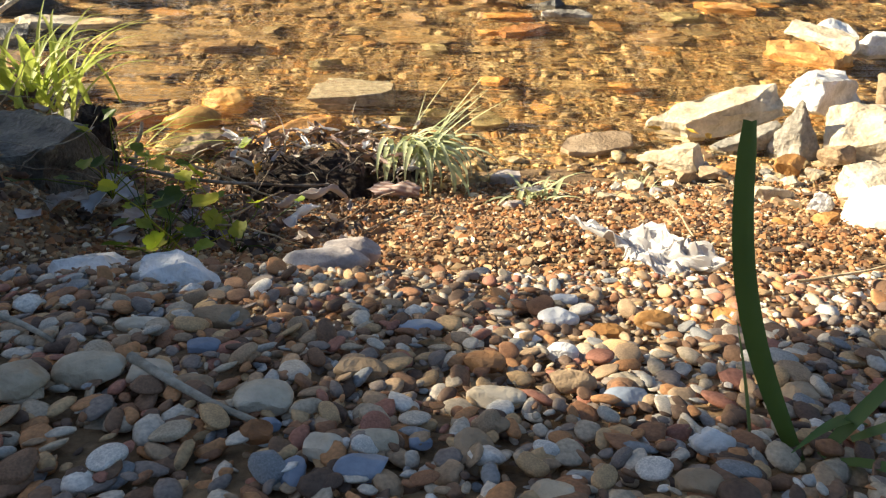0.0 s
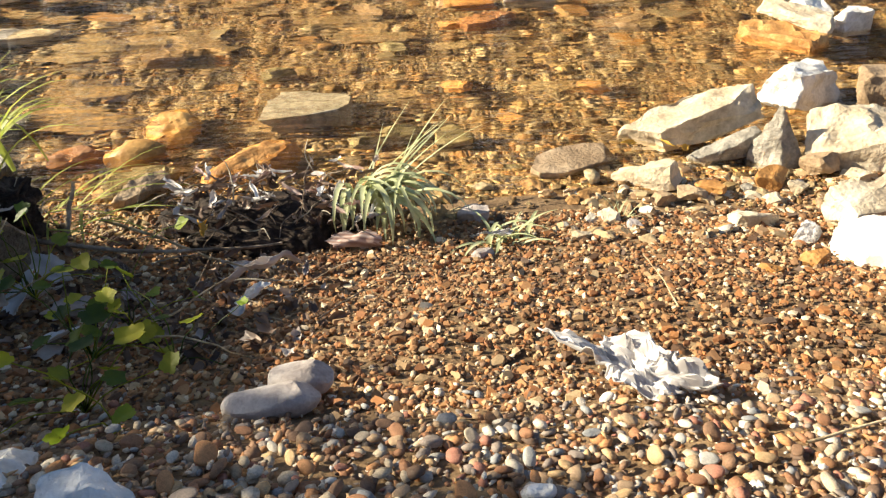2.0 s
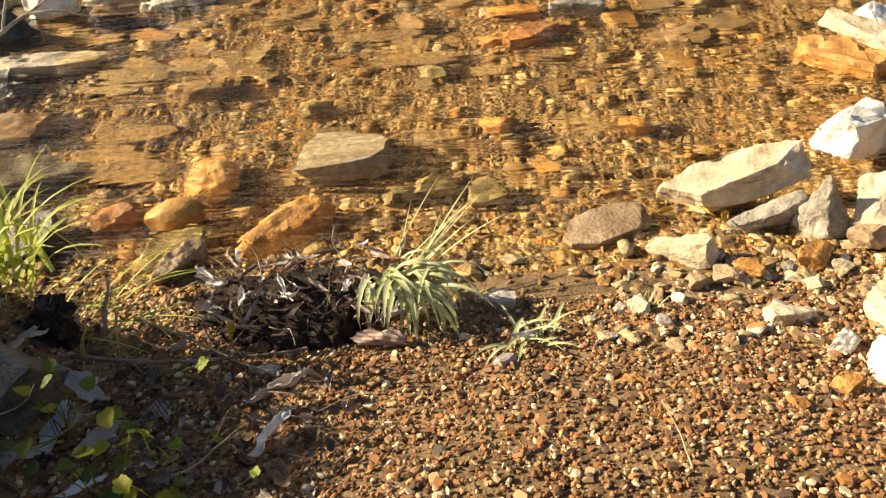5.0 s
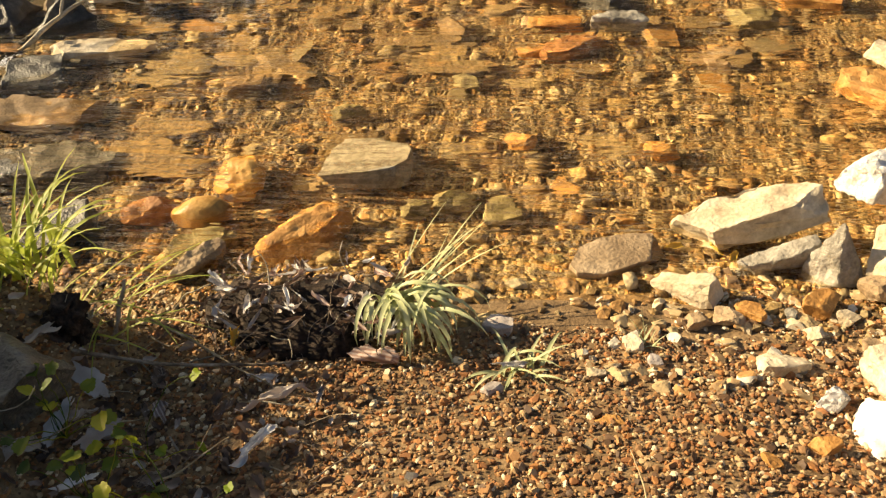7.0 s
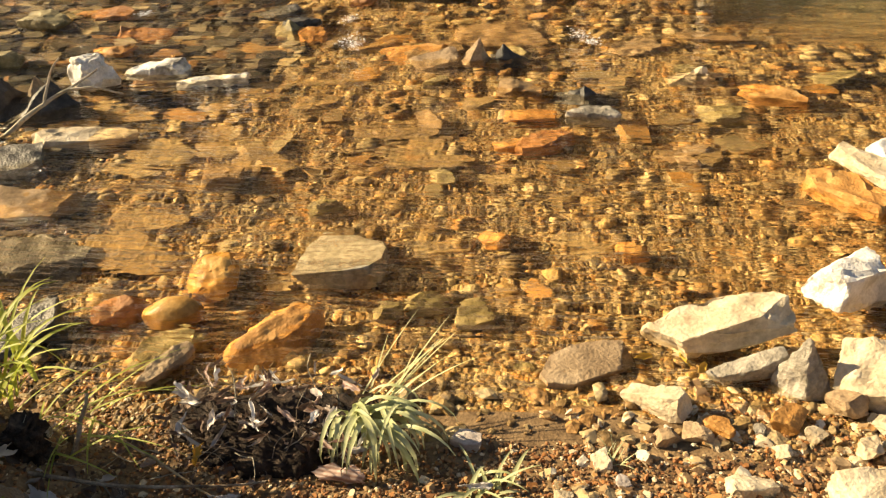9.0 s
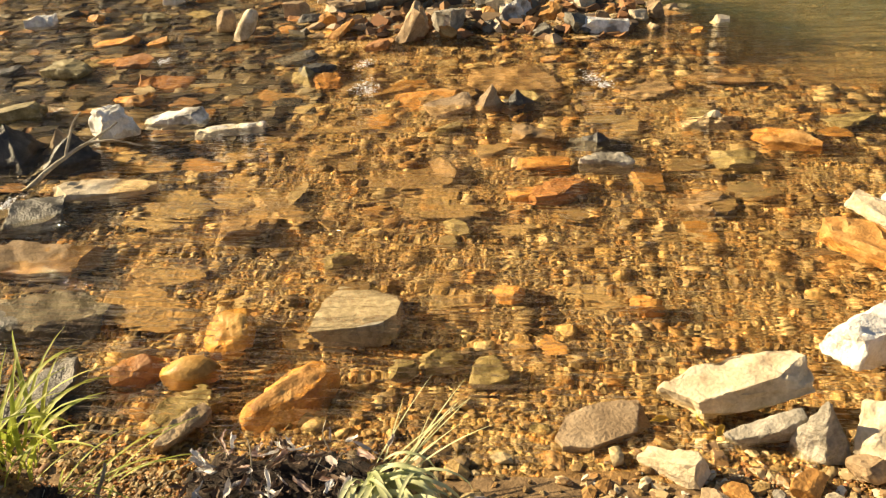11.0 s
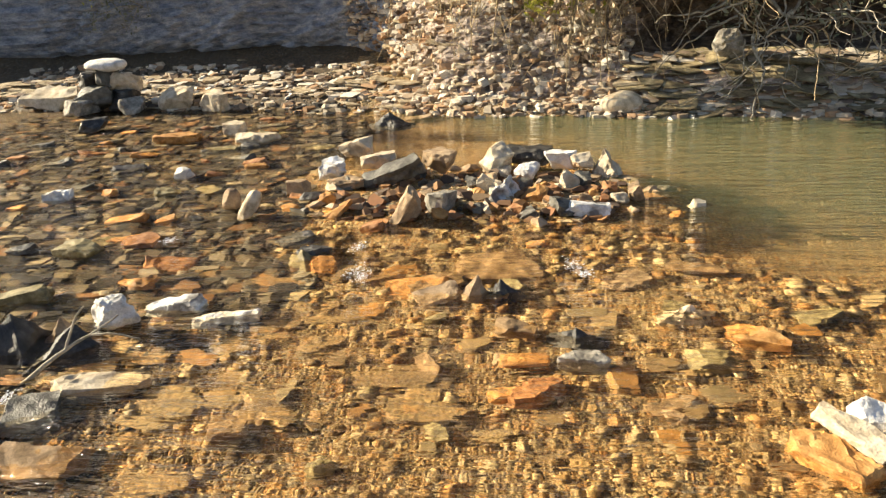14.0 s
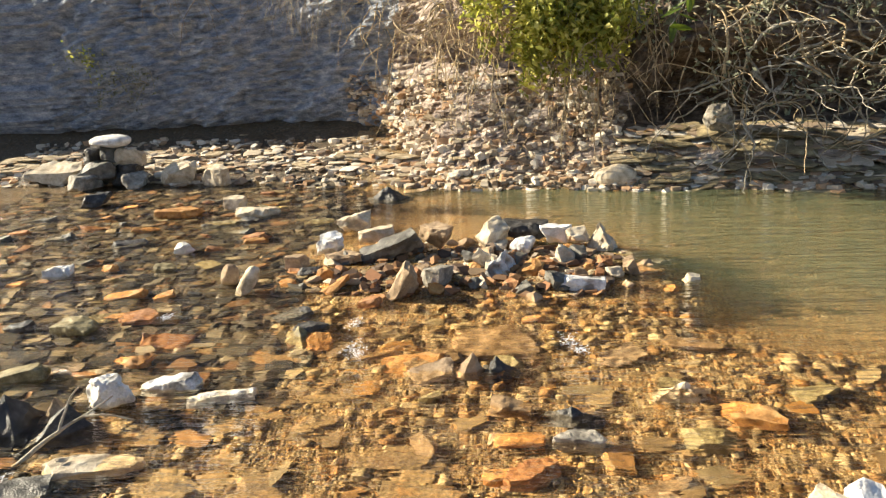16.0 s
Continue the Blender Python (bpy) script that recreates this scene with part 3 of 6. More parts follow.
def scatter(name, pts, sizes, mat, seed, sub=1, flat=False, tilt=25.0, thick=(0.35, 0.6), wide=(0.6, 0.9), wobble=0.12, shapes=10, boxy="", grain=0.0, along=0.0):
    """Many loose stones joined into one mesh. pts: n x 3, the stones' middles. boxy: a style of broken stone."""
    r = np.random.default_rng(seed)
    u, f = ICO[sub]
    base = []
    for k in range(shapes):
        if boxy:
            base.append(crag_verts((2, 2, 2), seed * 17 + k, style=boxy, chips=2, bevel=0.0, rough=0.025 if grain else 0, grain=grain, cut=(0.42, 0.82)))
            continue
        w = u * (1 + wobble * lumps(u, 2.2, seed * 31 + k))[:, None]
        for _ in range(4):
            nrm = r.normal(size=3)
            nrm /= np.linalg.norm(nrm)
            w = w - np.maximum(w @ nrm - r.uniform(0.6, 0.85), 0)[:, None] * nrm
        base.append((w, f))
    which = r.integers(0, shapes, len(pts))
    verts, faces, count = [], [], 0
    for k in range(shapes):
        w, f = base[k]
        p, s = pts[which == k], sizes[which == k]
        n = len(p)
        if n == 0:
            continue
        sc = np.stack([s, s * r.uniform(*wide, n), s * r.uniform(*thick, n)], 1) / 2
        v = w[None] * sc[:, None, :]
        az = np.radians(r.normal(0, along, n)) if along else r.uniform(0, 2 * np.pi, n)
        ti = np.radians(r.normal(0, tilt, n))
        ca, sa, ct, st = np.cos(az), np.sin(az), np.cos(ti), np.sin(ti)
        x = v[..., 0]
        yy = v[..., 1] * ct[:, None] - v[..., 2] * st[:, None]
        zz = v[..., 1] * st[:, None] + v[..., 2] * ct[:, None]
        out = np.stack([x * ca[:, None] - yy * sa[:, None], x * sa[:, None] + yy * ca[:, None], zz], 2) + p[:, None, :]
        verts.append(out.reshape(-1, 3))
        faces.append((f[None] + (np.arange(n) * len(w))[:, None, None]).reshape(-1, 3) + count)
        count += n * len(w)
    return mesh_of(name, np.concatenate(verts), np.concatenate(faces), mat, flat)


# ---- the ground: beach, creek bed, gravel bar, far ledge ----
BEACH_D = np.array([-0.02, 0.0, 0.14, 0.36, 0.56, 0.72, 0.86, 1.0, 1.11, 1.4, 2.5, 6.0, 60.0])
BEACH_Z = np.array([-0.004, 0.0, 0.018, 0.075, 0.150, 0.205, 0.290, 0.345, 0.385, 0.46, 0.60, 1.2, 6.0])


def shore(x):
    return 1.42 + 0.05 * np.sin(3 * x + 0.5) + 0.45 * smooth01(0.75, 1.35, x) + 0.06 * smooth01(-0.3, -0.8, x)


def far_line(x):
    return np.interp(x, [-40, -5.5, -3.5, -2.3, -1.0, 0.0, 1.5, 3.0, 40], [9.5, 8.2, 8.05, 7.9, 7.5, 7.2, 7.02, 6.85, 5.0]) + 0.05 * np.sin(4 * x)


def height(x, y):
    x, y = np.asarray(x, float), np.asarray(y, float)
    d = shore(x) - y
    beach = np.interp(d, BEACH_D, BEACH_Z)
    beach = beach + 0.20 * smooth01(-0.42, -0.75, x) * smooth01(0.02, 0.2, d) * smooth01(2.6, 1.2, d) + 0.35 * smooth01(-0.9, -1.8, x) * smooth01(0.0, 0.5, d) * smooth01(4.5, 1.5, d)
    beach = beach - 0.10 * (np.clip(x, -0.25, 0.13) + 0.13) * smooth01(0.12, 0.35, y) * smooth01(0.95, 0.72, y)
    beach = beach + 0.006 * waves(x, y, 9, 1.0) * smooth01(0.0, 0.3, d)
    out = -d
    bed = -0.092 * smooth01(0.0, 0.40, out) + 0.012 * waves(x, y, 6, 2.0) * smooth01(0.0, 0.4, out)
    bar = np.exp(-(((x - 0.02) / 1.36) ** 4 + ((y - 4.93) / 0.60) ** 4))
    bed = bed + 0.10 * bar
    pool = smooth01(1.0, 2.2, x + 0.5 * (y - 3.6)) * smooth01(3.2, 4.6, y) * (1 - bar)
    pool = np.maximum(pool, smooth01(5.5, 6.0, y) * smooth01(-1.6, -0.4, x) * (1 - bar))
    bed = bed - 0.30 * pool
    e = y - far_line(x)
    rise = np.interp(e, [-0.5, 0.0, 0.12, 0.9, 1.2, 3.0, 60], [0, 0, 0.05, 0.17, 0.22, 0.8, 5.0])
    ledge = rise + 0.02 * waves(x, y, 5, 3.0) * smooth01(0, 0.3, e)
    z = np.where(d > 0, beach, np.where(e > -0.45, bed * smooth01(0.0, -0.45, e) + ledge - 0.01 * smooth01(0, -0.1, e), bed))
    return z


def dark_bed(x, y):
    """Where the bed is dark and wet-looking, upstream."""
    return x + 0.95 + 0.10 * (y - 3) + 0.35 * waves(x, y, 1.9, 3) + 0.12 * waves(x, y, 7, 1) < 0


def axis(*spans):
    return np.unique(np.round(np.concatenate([np.arange(a, b, s) for a, b, s in spans]), 4))


def build_ground():
    xs = axis((-60, -8, 4), (-8, -3, 0.25), (-3, -1.3, 0.06), (-1.3, 1.5, 0.025), (1.5, 3.6, 0.07), (3.6, 9, 0.3), (9, 61, 4))
    ys = axis((-60, -3, 4), (-3, 0, 0.15), (0, 2.2, 0.025), (2.2, 6, 0.06), (6, 10, 0.07), (10, 14, 0.4), (14, 81, 4))
    gx, gy = np.meshgrid(xs, ys)
    v = np.stack([gx, gy, height(gx, gy)], 2).reshape(-1, 3)
    w = len(xs)
    i = np.arange(len(ys) - 1)[:, None] * w + np.arange(w - 1)[None]
    f = np.stack([i, i + 1, i + w + 1, i + w], 2).reshape(-1, 4)
    me = mesh_of("ground", v, f, MAT_EARTH)
    me.materials.append(MAT_BEDFINE)
    mid = v[f].mean(1)
    me.materials.append(MAT_BEDDARK)
    wet = (mid[:, 1] > shore(mid[:, 0]) + 0.02).astype(np.int32)
    me.polygons.foreach_set("material_index", np.where(dark_bed(mid[:, 0], mid[:, 1]), 2, 1).astype(np.int32) * wet)
    ob = new("ground", me)
    return tagged(ob, "damp brown earth and fine gravel under the beach and creek bed", "ground", kind="structure")


GROUND = build_ground()


def build_water():
    xs, ys = np.linspace(-30, 30, 40), np.linspace(1.0, 9.0, 40)
    gx, gy = np.meshgrid(xs, ys)
    v = np.stack([gx, gy, np.zeros_like(gx)], 2).reshape(-1, 3)
    i = np.arange(39)[:, None] * 40 + np.arange(39)[None]
    f = np.stack([i, i + 1, i + 41, i + 40], 2).reshape(-1, 4)
    ob = new("water", mesh_of("water", v, f, MAT_WATER))
    ob.visible_shadow = False
    return tagged(ob, "clear shallow creek water rippling over brown stones", "water", kind="structure")


WATER = build_water()

# ---- the far bank ----


def bank_face(x, z):
    """How far behind the waterline the bank's face stands at x and height z."""
    left = smooth01(-0.5, -1.9, x)
    right = smooth01(1.0, 1.6, x)
    mid = np.clip(1 - left - right, 0, 1)
    f_left = 1.7 + 0.08 * z + 0.05 * (x + 1.2) + 0.22 * smooth01(0.55, 0.2, z)
    f_mid = 0.22 + 1.25 * np.minimum(z, 0.8) + 0.55 * smooth01(0.8, 1.1, z) - 0.40 * smooth01(1.2, 1.6, z)
    f_right = 0.40 + 1.25 * smooth01(0.2, 0.5, z) - 0.55 * smooth01(0.85, 1.2, z)
    return left * f_left + mid * f_mid + right * f_right


def build_wall():
    xs = axis((-30, -6, 1.5), (-6, 4.5, 0.05), (4.5, 31, 1.5))
    zs = axis((-0.05, 2.08, 0.02))
    gx, gz = np.meshgrid(xs, zs)
    r = np.random.default_rng(5)
    layer = r.uniform(-1, 1, 400)
    idx = (gz / 0.035 + 1.5 * waves(gx, gz, 1.3, 4) + 0.5 * waves(gx, gz, 7, 2)).astype(int) % 400
    y = far_line(gx) + bank_face(gx, gz) + 0.035 * layer[idx] * np.clip(0.3 + 0.9 * waves(gx, gz, 2.3, 8), 0.08, 1) + 0.07 * waves(gx, gz * 1.2, 3.1, 5) + 0.035 * waves(gx, gz * 1.3, 8, 6) + 0.03 * lumps(np.stack([gx, gz * 1.8, gx * 0], 2).reshape(-1, 3), 9.0, 19).reshape(gx.shape) + (0.007 + 0.013 * smooth01(-2.2, -0.8, gx)) * lumps(np.stack([gx, gz * 1.3, gx * 0], 2).reshape(-1, 3), 26.0, 20).reshape(gx.shape)
    v = np.stack([gx, y, gz + height(gx, y) * 0], 2).reshape(-1, 3)
    w = len(xs)
    i = np.arange(len(zs) - 1)[:, None] * w + np.arange(w - 1)[None]
    f = np.stack([i, i + 1, i + w + 1, i + w], 2).reshape(-1, 4)
    top = len(zs) - 1
    # a steep unseen slope, added behind the bank top to block the low sky
    k = len(v)
    back = v[top * w:(top + 1) * w] + np.array([0, 14, 8.5])
    v = np.concatenate([v, back])
    j = np.arange(w - 1)
    f = np.concatenate([f, np.stack([top * w + j, top * w + j + 1, k + j + 1, k + j], 1)])
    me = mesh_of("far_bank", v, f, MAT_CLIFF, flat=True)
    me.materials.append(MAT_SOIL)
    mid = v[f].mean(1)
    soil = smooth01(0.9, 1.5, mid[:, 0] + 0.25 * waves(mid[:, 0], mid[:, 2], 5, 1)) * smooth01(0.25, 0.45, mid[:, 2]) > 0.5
    # left of about x -1.25 the face takes the colour with painted shade
    me.materials.append(MAT_SHADE_SHALE)
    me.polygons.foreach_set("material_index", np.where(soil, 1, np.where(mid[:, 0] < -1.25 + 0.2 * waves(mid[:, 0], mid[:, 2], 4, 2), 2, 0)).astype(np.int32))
    ob = new("far_bank", me)
    return tagged(ob, "steep shaded creek bank of clay and thin shale", "creek bank", kind="structure")


BANK = build_wall()


def tube(points, r0, r1, sides=5):
    """Vertices and faces of a tapered tube along points."""
    p = np.asarray(points, float)
    n = len(p)
    d = np.gradient(p, axis=0)
    d /= np.linalg.norm(d, axis=1)[:, None] + 1e-9
    up = np.where(np.abs(d[:, 2:3]) > 0.9, np.array([[1.0, 0, 0]]), np.array([[0, 0, 1.0]]))
    a = np.cross(d, up)
    a /= np.linalg.norm(a, axis=1)[:, None] + 1e-9
    b = np.cross(d, a)
    rad = np.linspace(r0, r1, n)[:, None, None]
    ang = np.linspace(0, 2 * np.pi, sides, endpoint=False)
    v = p[:, None] + rad * (np.cos(ang)[None, :, None] * a[:, None] + np.sin(ang)[None, :, None] * b[:, None])
    i = np.arange(n - 1)[:, None] * sides + np.arange(sides)[None]
    j = np.arange(n - 1)[:, None] * sides + (np.arange(sides)[None] + 1) % sides
    f = np.stack([i, j, j + sides, i + sides], 2).reshape(-1, 4)
    return v.reshape(-1, 3), f


def joined(pieces):
    vs, fs, k = [], [], 0
    for v, f in pieces:
        vs.append(v)
        fs.append(f + k)
        k += len(v)
    return np.concatenate(vs), np.concatenate(fs)


def wander(start, heading, length, seed, n=10, bend=0.5, droop=0.0):
    """A crooked line from start."""
    r = np.random.default_rng(seed)
    p, d = [np.array(start, float)], np.array(heading, float)
    d /= np.linalg.norm(d)
    for _ in range(n - 1):
        d = d + r.normal(size=3) * bend / n ** 0.5 * 0.6 + np.array([0, 0, -droop / n])
        d /= np.linalg.norm(d)
        p.append(p[-1] + d * length / (n - 1))
    return np.array(p)


def leaf_cloud(centres, size, seed, spread, count, droop=0.3):
    """Many small leaves round given centres: folded diamonds, two quads each."""
    r = np.random.default_rng(seed)
    c = np.asarray(centres, float)
    n = count
    p = c[r.integers(0, len(c), n)] + r.normal(size=(n, 3)) * np.asarray(spread)
    s = size * r.uniform(0.55, 1.3, n)
    d = r.normal(size=(n, 3)) + np.array([0, 0, -droop])
    d /= np.linalg.norm(d, axis=1)[:, None]
    up = r.normal(size=(n, 3)) + np.array([0, -0.4, 0.9])
    side = np.cross(d, up)
    side /= np.linalg.norm(side, axis=1)[:, None]
    nor = np.cross(side, d)
    a = p
    tip = p + d * s[:, None]
    mid = p + d * (s * 0.45)[:, None]
    l = mid + side * (s * 0.26)[:, None] + nor * (s * 0.10)[:, None]
    q = mid - side * (s * 0.26)[:, None] + nor * (s * 0.10)[:, None]
    v = np.stack([a, l, tip, q], 1).reshape(-1, 3)
    k = np.arange(n)[:, None] * 4
    f = np.concatenate([np.concatenate([k, k + 1, k + 2], 1), np.concatenate([k, k + 2, k + 3], 1)])
    return v, f


def build_bush(name, x, y, z, label, seed, reach, down, n_twigs, n_leaves, size, mat=None, wide=0.5):
    ob = thing(name, x, y, z, label, "bush")
    r = np.random.default_rng(seed)
    tips = []
    for k in range(n_twigs):
        w = wander((r.uniform(-wide, wide) * 0.6, 0.25, r.uniform(-0.1, 0.2)), (r.uniform(-0.7, 0.7), -0.8, r.uniform(-0.6, 0.8)), reach * r.uniform(0.6, 1.1), seed * 50 + k, 9, 0.8, down)
        v, f = tube(w, 0.009, 0.002, 4)
        part("branch", mesh_of("branch", v, f, MAT_BRANCH), ob)
        tips.append(w[3:])
    v, f = leaf_cloud(np.concatenate(tips), size, seed, (0.06, 0.06, 0.06), n_leaves)
    fo = part("foliage", mesh_of("foliage", v, f, mat or MAT_BUSH, flat=True), ob)
    fo["kind"] = "stuff"
    return ob


build_bush("hanging_bush", 0.52, 7.55, 1.62, "sunlit yellow-green leafy bush hanging over the bank", 3, 0.70, 2.2, 34, 4200, 0.085, wide=0.75)
build_bush("hanging_bush", 0.95, 7.55, 1.50, "leafy green bush hanging beside the dark overhang", 6, 0.55, 1.8, 18, 1300, 0.075, wide=0.5)
build_bush("hanging_bush", 2.15, 7.35, 1.72, "dull green leaves hanging over the overhang's edge", 8, 0.6, 1.5, 24, 900, 0.06, MAT_DULL, 1.6)
build_bush("ivy", -5.35, 9.50, 1.22, "sparse pale yellow-green ivy on the shaded bank", 4, 0.3, 1.2, 7, 120, 0.05, wide=0.3)
build_bush("ivy", -4.85, 9.50, 0.95, "thin grey-green creeper on the shaded bank", 9, 0.45, 1.2, 10, 220, 0.045, MAT_DULL, 0.7)


def build_tangle():
    ob = thing("branch_tangle", 2.6, 7.05, 0.80, "tangle of bleached fallen branches under the bank", "branches")
    r = np.random.default_rng(11)
    for k in range(165):
        w = wander((r.uniform(-0.75, 1.2), r.uniform(-0.15, 0.45), r.uniform(-0.55, 0.65)), (r.uniform(-1, 1), r.uniform(-0.5, 0.3), r.uniform(-0.6, 0.8)), r.uniform(0.3, 1.1), 300 + k, 16, 1.7, 0.4)
        w[:, 2] = np.maximum(w[:, 2], -0.76)
        v, f = tube(w, r.uniform(0.004, 0.008) * (2.4 if k % 4 == 0 else 1.0), 0.0025, 5)
        part("branch", mesh_of("branch", v, f, MAT_ROOT if k % 3 == 0 else MAT_BRANCH), ob)
    v, f = leaf_cloud(np.stack([r.uniform(-0.9, 0.9, 40), r.uniform(-0.2, 0.3, 40), r.uniform(-0.1, 0.7, 40)], 1), 0.06, 12, (0.1, 0.1, 0.1), 420)
    fo = part("foliage", mesh_of("foliage", v, f, MAT_DULL, flat=True), ob)
    fo["kind"] = "stuff"


build_tangle()
rock("root_ball", 1.40, 7.72, 0.85, (0.40, 0.34, 0.75), 15, MAT_SOIL, "brown clod of soil and roots hanging from the bank", 131, (0, 8), category="root ball", smooth=True, rough=0.05)


def build_roots(x, y, z, label, seed, n, wide, length, mat=None, thick=1.0):
    ob = thing("hanging_roots", x, y, z, label, "roots", "roots hanging from the bank")
    r = np.random.default_rng(seed)
    for k in range(n):
        w = wander((r.uniform(-wide, wide), r.uniform(-0.05, 0.25), r.uniform(-0.15, 0.35)), (r.normal(0, 0.5), -0.55, r.uniform(-0.9, 0.3)), length * r.uniform(0.25, 1.25), seed * 40 + k, 14, 1.1, 2.0)
        v, f = tube(w, thick * r.uniform(0.003, 0.011), 0.0015, 4)
        part("root", mesh_of("root", v, f, mat or MAT_ROOT), ob)


build_roots(-0.75, 8.05, 1.45, "dry brown roots hanging down the bank face", 21, 40, 0.60, 1.0)
build_roots(-0.25, 7.62, 1.42, "long pale roots hanging in a curtain from the overhang", 24, 56, 0.42, 1.05)
build_roots(0.75, 7.55, 1.0, "straw-coloured roots hanging under the green bush", 22, 60, 0.34, 0.85)
build_roots(-2.6, 8.85, 2.0, "thin shaded roots hanging down the bank", 23, 60, 1.7, 0.8, MAT_WOOD, 0.7)
build_roots(-1.6, 8.55, 1.75, "pale dry grass and roots hanging from the top of the bank", 25, 60, 0.8, 0.6, MAT_BRANCH, 0.7)
build_roots(1.75, 7.45, 1.35, "brown roots hanging in the dark overhang", 26, 44, 0.6, 0.8)


# ---- the stones ----
def stones():
    """Loose stones that stand out, from the far side to the near one."""
    L = "lying in the shallow creek"
    B = "stones on the gravel bar"
    # the gravel bar
    rock("rock", -1.078, 5.281, 0.0, (0.172, 0.183, 0.169), 27, MAT_CHALK, "chalk-white rough rock on the gravel bar", 3010, (10, 9), group=B, rough=0.04)
    rock("flat_rock", -1.024, 5.854, 0.02, (0.257, 0.123, 0.122), -10, MAT_PALE, "tan slab-sided rock at the back of the gravel bar", 3021, (-2, -12), group=B)
    rock("flat_rock", -0.803, 5.534, 0.02, (0.249, 0.107, 0.093), 7, MAT_PALE, "light tan block on the gravel bar", 3017, (3, -5), group=B)
    rock("flat_rock", -0.632, 5.172, 0.02, (0.410, 0.129, 0.109), 8, MAT_WET_SHADED, "grey-brown slab leaning up on the gravel bar", 4, (20, -23), group=B)
    rock("rock", -0.34, 5.34, 0.01, (0.24, 0.2, 0.17), -20, MAT_TAN, "rounded tan rock on the gravel bar", 5, group=B)
    rock("rock", 0.03, 5.42, 0.02, (0.2, 0.17, 0.16), 30, MAT_PALE, "light tan pointed stone on the gravel bar", 6, (0, -20), group=B)
    rock("flat_rock", 0.24, 5.62, 0.0, (0.34, 0.2, 0.11), -4, MAT_DARK, "dark flat slab behind the gravel bar", 7, group=B)
    rock("rock", 0.46, 5.42, 0.02, (0.21, 0.15, 0.12), 5, MAT_WHITE, "pale flat-topped rock on the gravel bar", 8, group=B)
    rock("rock", 0.60, 5.36, 0.02, (0.15, 0.14, 0.11), 25, MAT_PALE, "pale rounded stone on the gravel bar", 9, group=B)
    rock("rock", 0.751, 5.321, 0.0, (0.169, 0.178, 0.185), 6, MAT_PALE, "light pyramid-shaped rock standing on the gravel bar", 3003, (0, -8), group=B, style="peak", chips=4, rough=0.035)
    rock("rock", 0.24, 5.23, 0.02, (0.17, 0.14, 0.10), 0, MAT_CHALK, "small white stone on the gravel bar", 11, group=B)
    rock("rock", 0.132, 4.858, -0.02, (0.144, 0.298, 0.175), -33, MAT_CHALK, "white three-cornered rock at the edge of the gravel bar", 3002, (-1, 11), group=B, style="peak", chips=4, rough=0.035)
    rock("rock", -0.01, 4.93, 0.02, (0.11, 0.10, 0.11), 0, MAT_PALE, "small light stone on the gravel bar", 13, group=B)
    rock("rock", -0.282, 4.674, -0.03, (0.178, 0.204, 0.125), -16, MAT_GREY, "rounded blue-grey boulder at the edge of the gravel bar", 3007, (-9, -2), group=B)
    rock("rock", -0.43, 4.48, -0.03, (0.12, 0.2, 0.21), -22, MAT_TAN, "brown upright stone at the edge of the gravel bar", 15, (0, 24), group=B)
    rock("rock", 0.579, 4.578, -0.04, (0.269, 0.161, 0.104), -4, MAT_CHALK, "bright white flat rock at the water's edge", 3005, (-2, 2), group=B)
    rock("rock", 0.89, 4.82, -0.01, (0.10, 0.10, 0.10), 0, MAT_TAN, "small orange-tan stone on the gravel bar", 17, group=B)
    rock("rock", 0.51, 5.02, 0.01, (0.13, 0.11, 0.10), 40, MAT_PALE, "small pale stone on the gravel bar", 18, group=B)
    rock("rock", 1.21, 4.68, -0.03, (0.10, 0.08, 0.065), 0, MAT_PALE, "small pale stone at the tip of the gravel bar", 19, group=B)
    rock("rock", -1.40, 4.56, -0.05, (0.09, 0.13, 0.22), 10, MAT_PALE, "pale brown oval stone standing on edge in the water", 20, (0, 32), group=B, smooth=True, p=2.6, planes=6, lo=0.65)
    rock("rock", -1.58, 4.73, -0.05, (0.11, 0.10, 0.17), 0, MAT_TAN, "tan oval stone standing on edge in the water", 21, (0, 8), group=B, smooth=True, p=2.6, planes=6, lo=0.65)
    rock("flat_rock", -0.892, 4.626, -0.03, (0.185, 0.194, 0.049), -42, MAT_ORANGE, "flat orange slab tipped up at the gravel bar", 3021, (15, -21), group=B)
    rock("flat_rock", -0.611, 4.366, -0.05, (0.124, 0.120, 0.069), -6, MAT_RUST, "brick-red angular block in the water", 3023, (-2, -9))
    rock("rock", -1.000, 6.971, -0.08, (0.432, 0.239, 0.192), -17, MAT_DARK, "dark pointed rock in the pool", 3009, (7, 4), style="peak", chips=5)
    rock("rock", -1.23, 5.03, -0.01, (0.15, 0.12, 0.09), 0, MAT_TAN, "small tan stone on the gravel bar", 25, group=B)
    rock("flat_rock", -0.94, 5.12, 0.0, (0.24, 0.14, 0.06), 0, MAT_TAN, "flat brown stone on the gravel bar", 26, group=B)
    # far left
    rock("rock", -2.21, 5.41, -0.04, (0.14, 0.12, 0.11), 0, MAT_CHALK, "small white stone " + L, 27)
    rock("rock", -2.88, 4.95, -0.07, (0.19, 0.15, 0.13), 0, MAT_CHALK, "white rounded stone " + L, 28, rough=0.035)
    rock("rock", -2.175, 4.010, -0.06, (0.226, 0.170, 0.118), -9, MAT_OLIVE, "greenish-white boulder " + L, 3000, (4, 17))
    rock("flat_rock", -2.79, 6.58, -0.04, (0.36, 0.24, 0.09), 4, MAT_ORANGE, "flat orange stone " + L, 30)
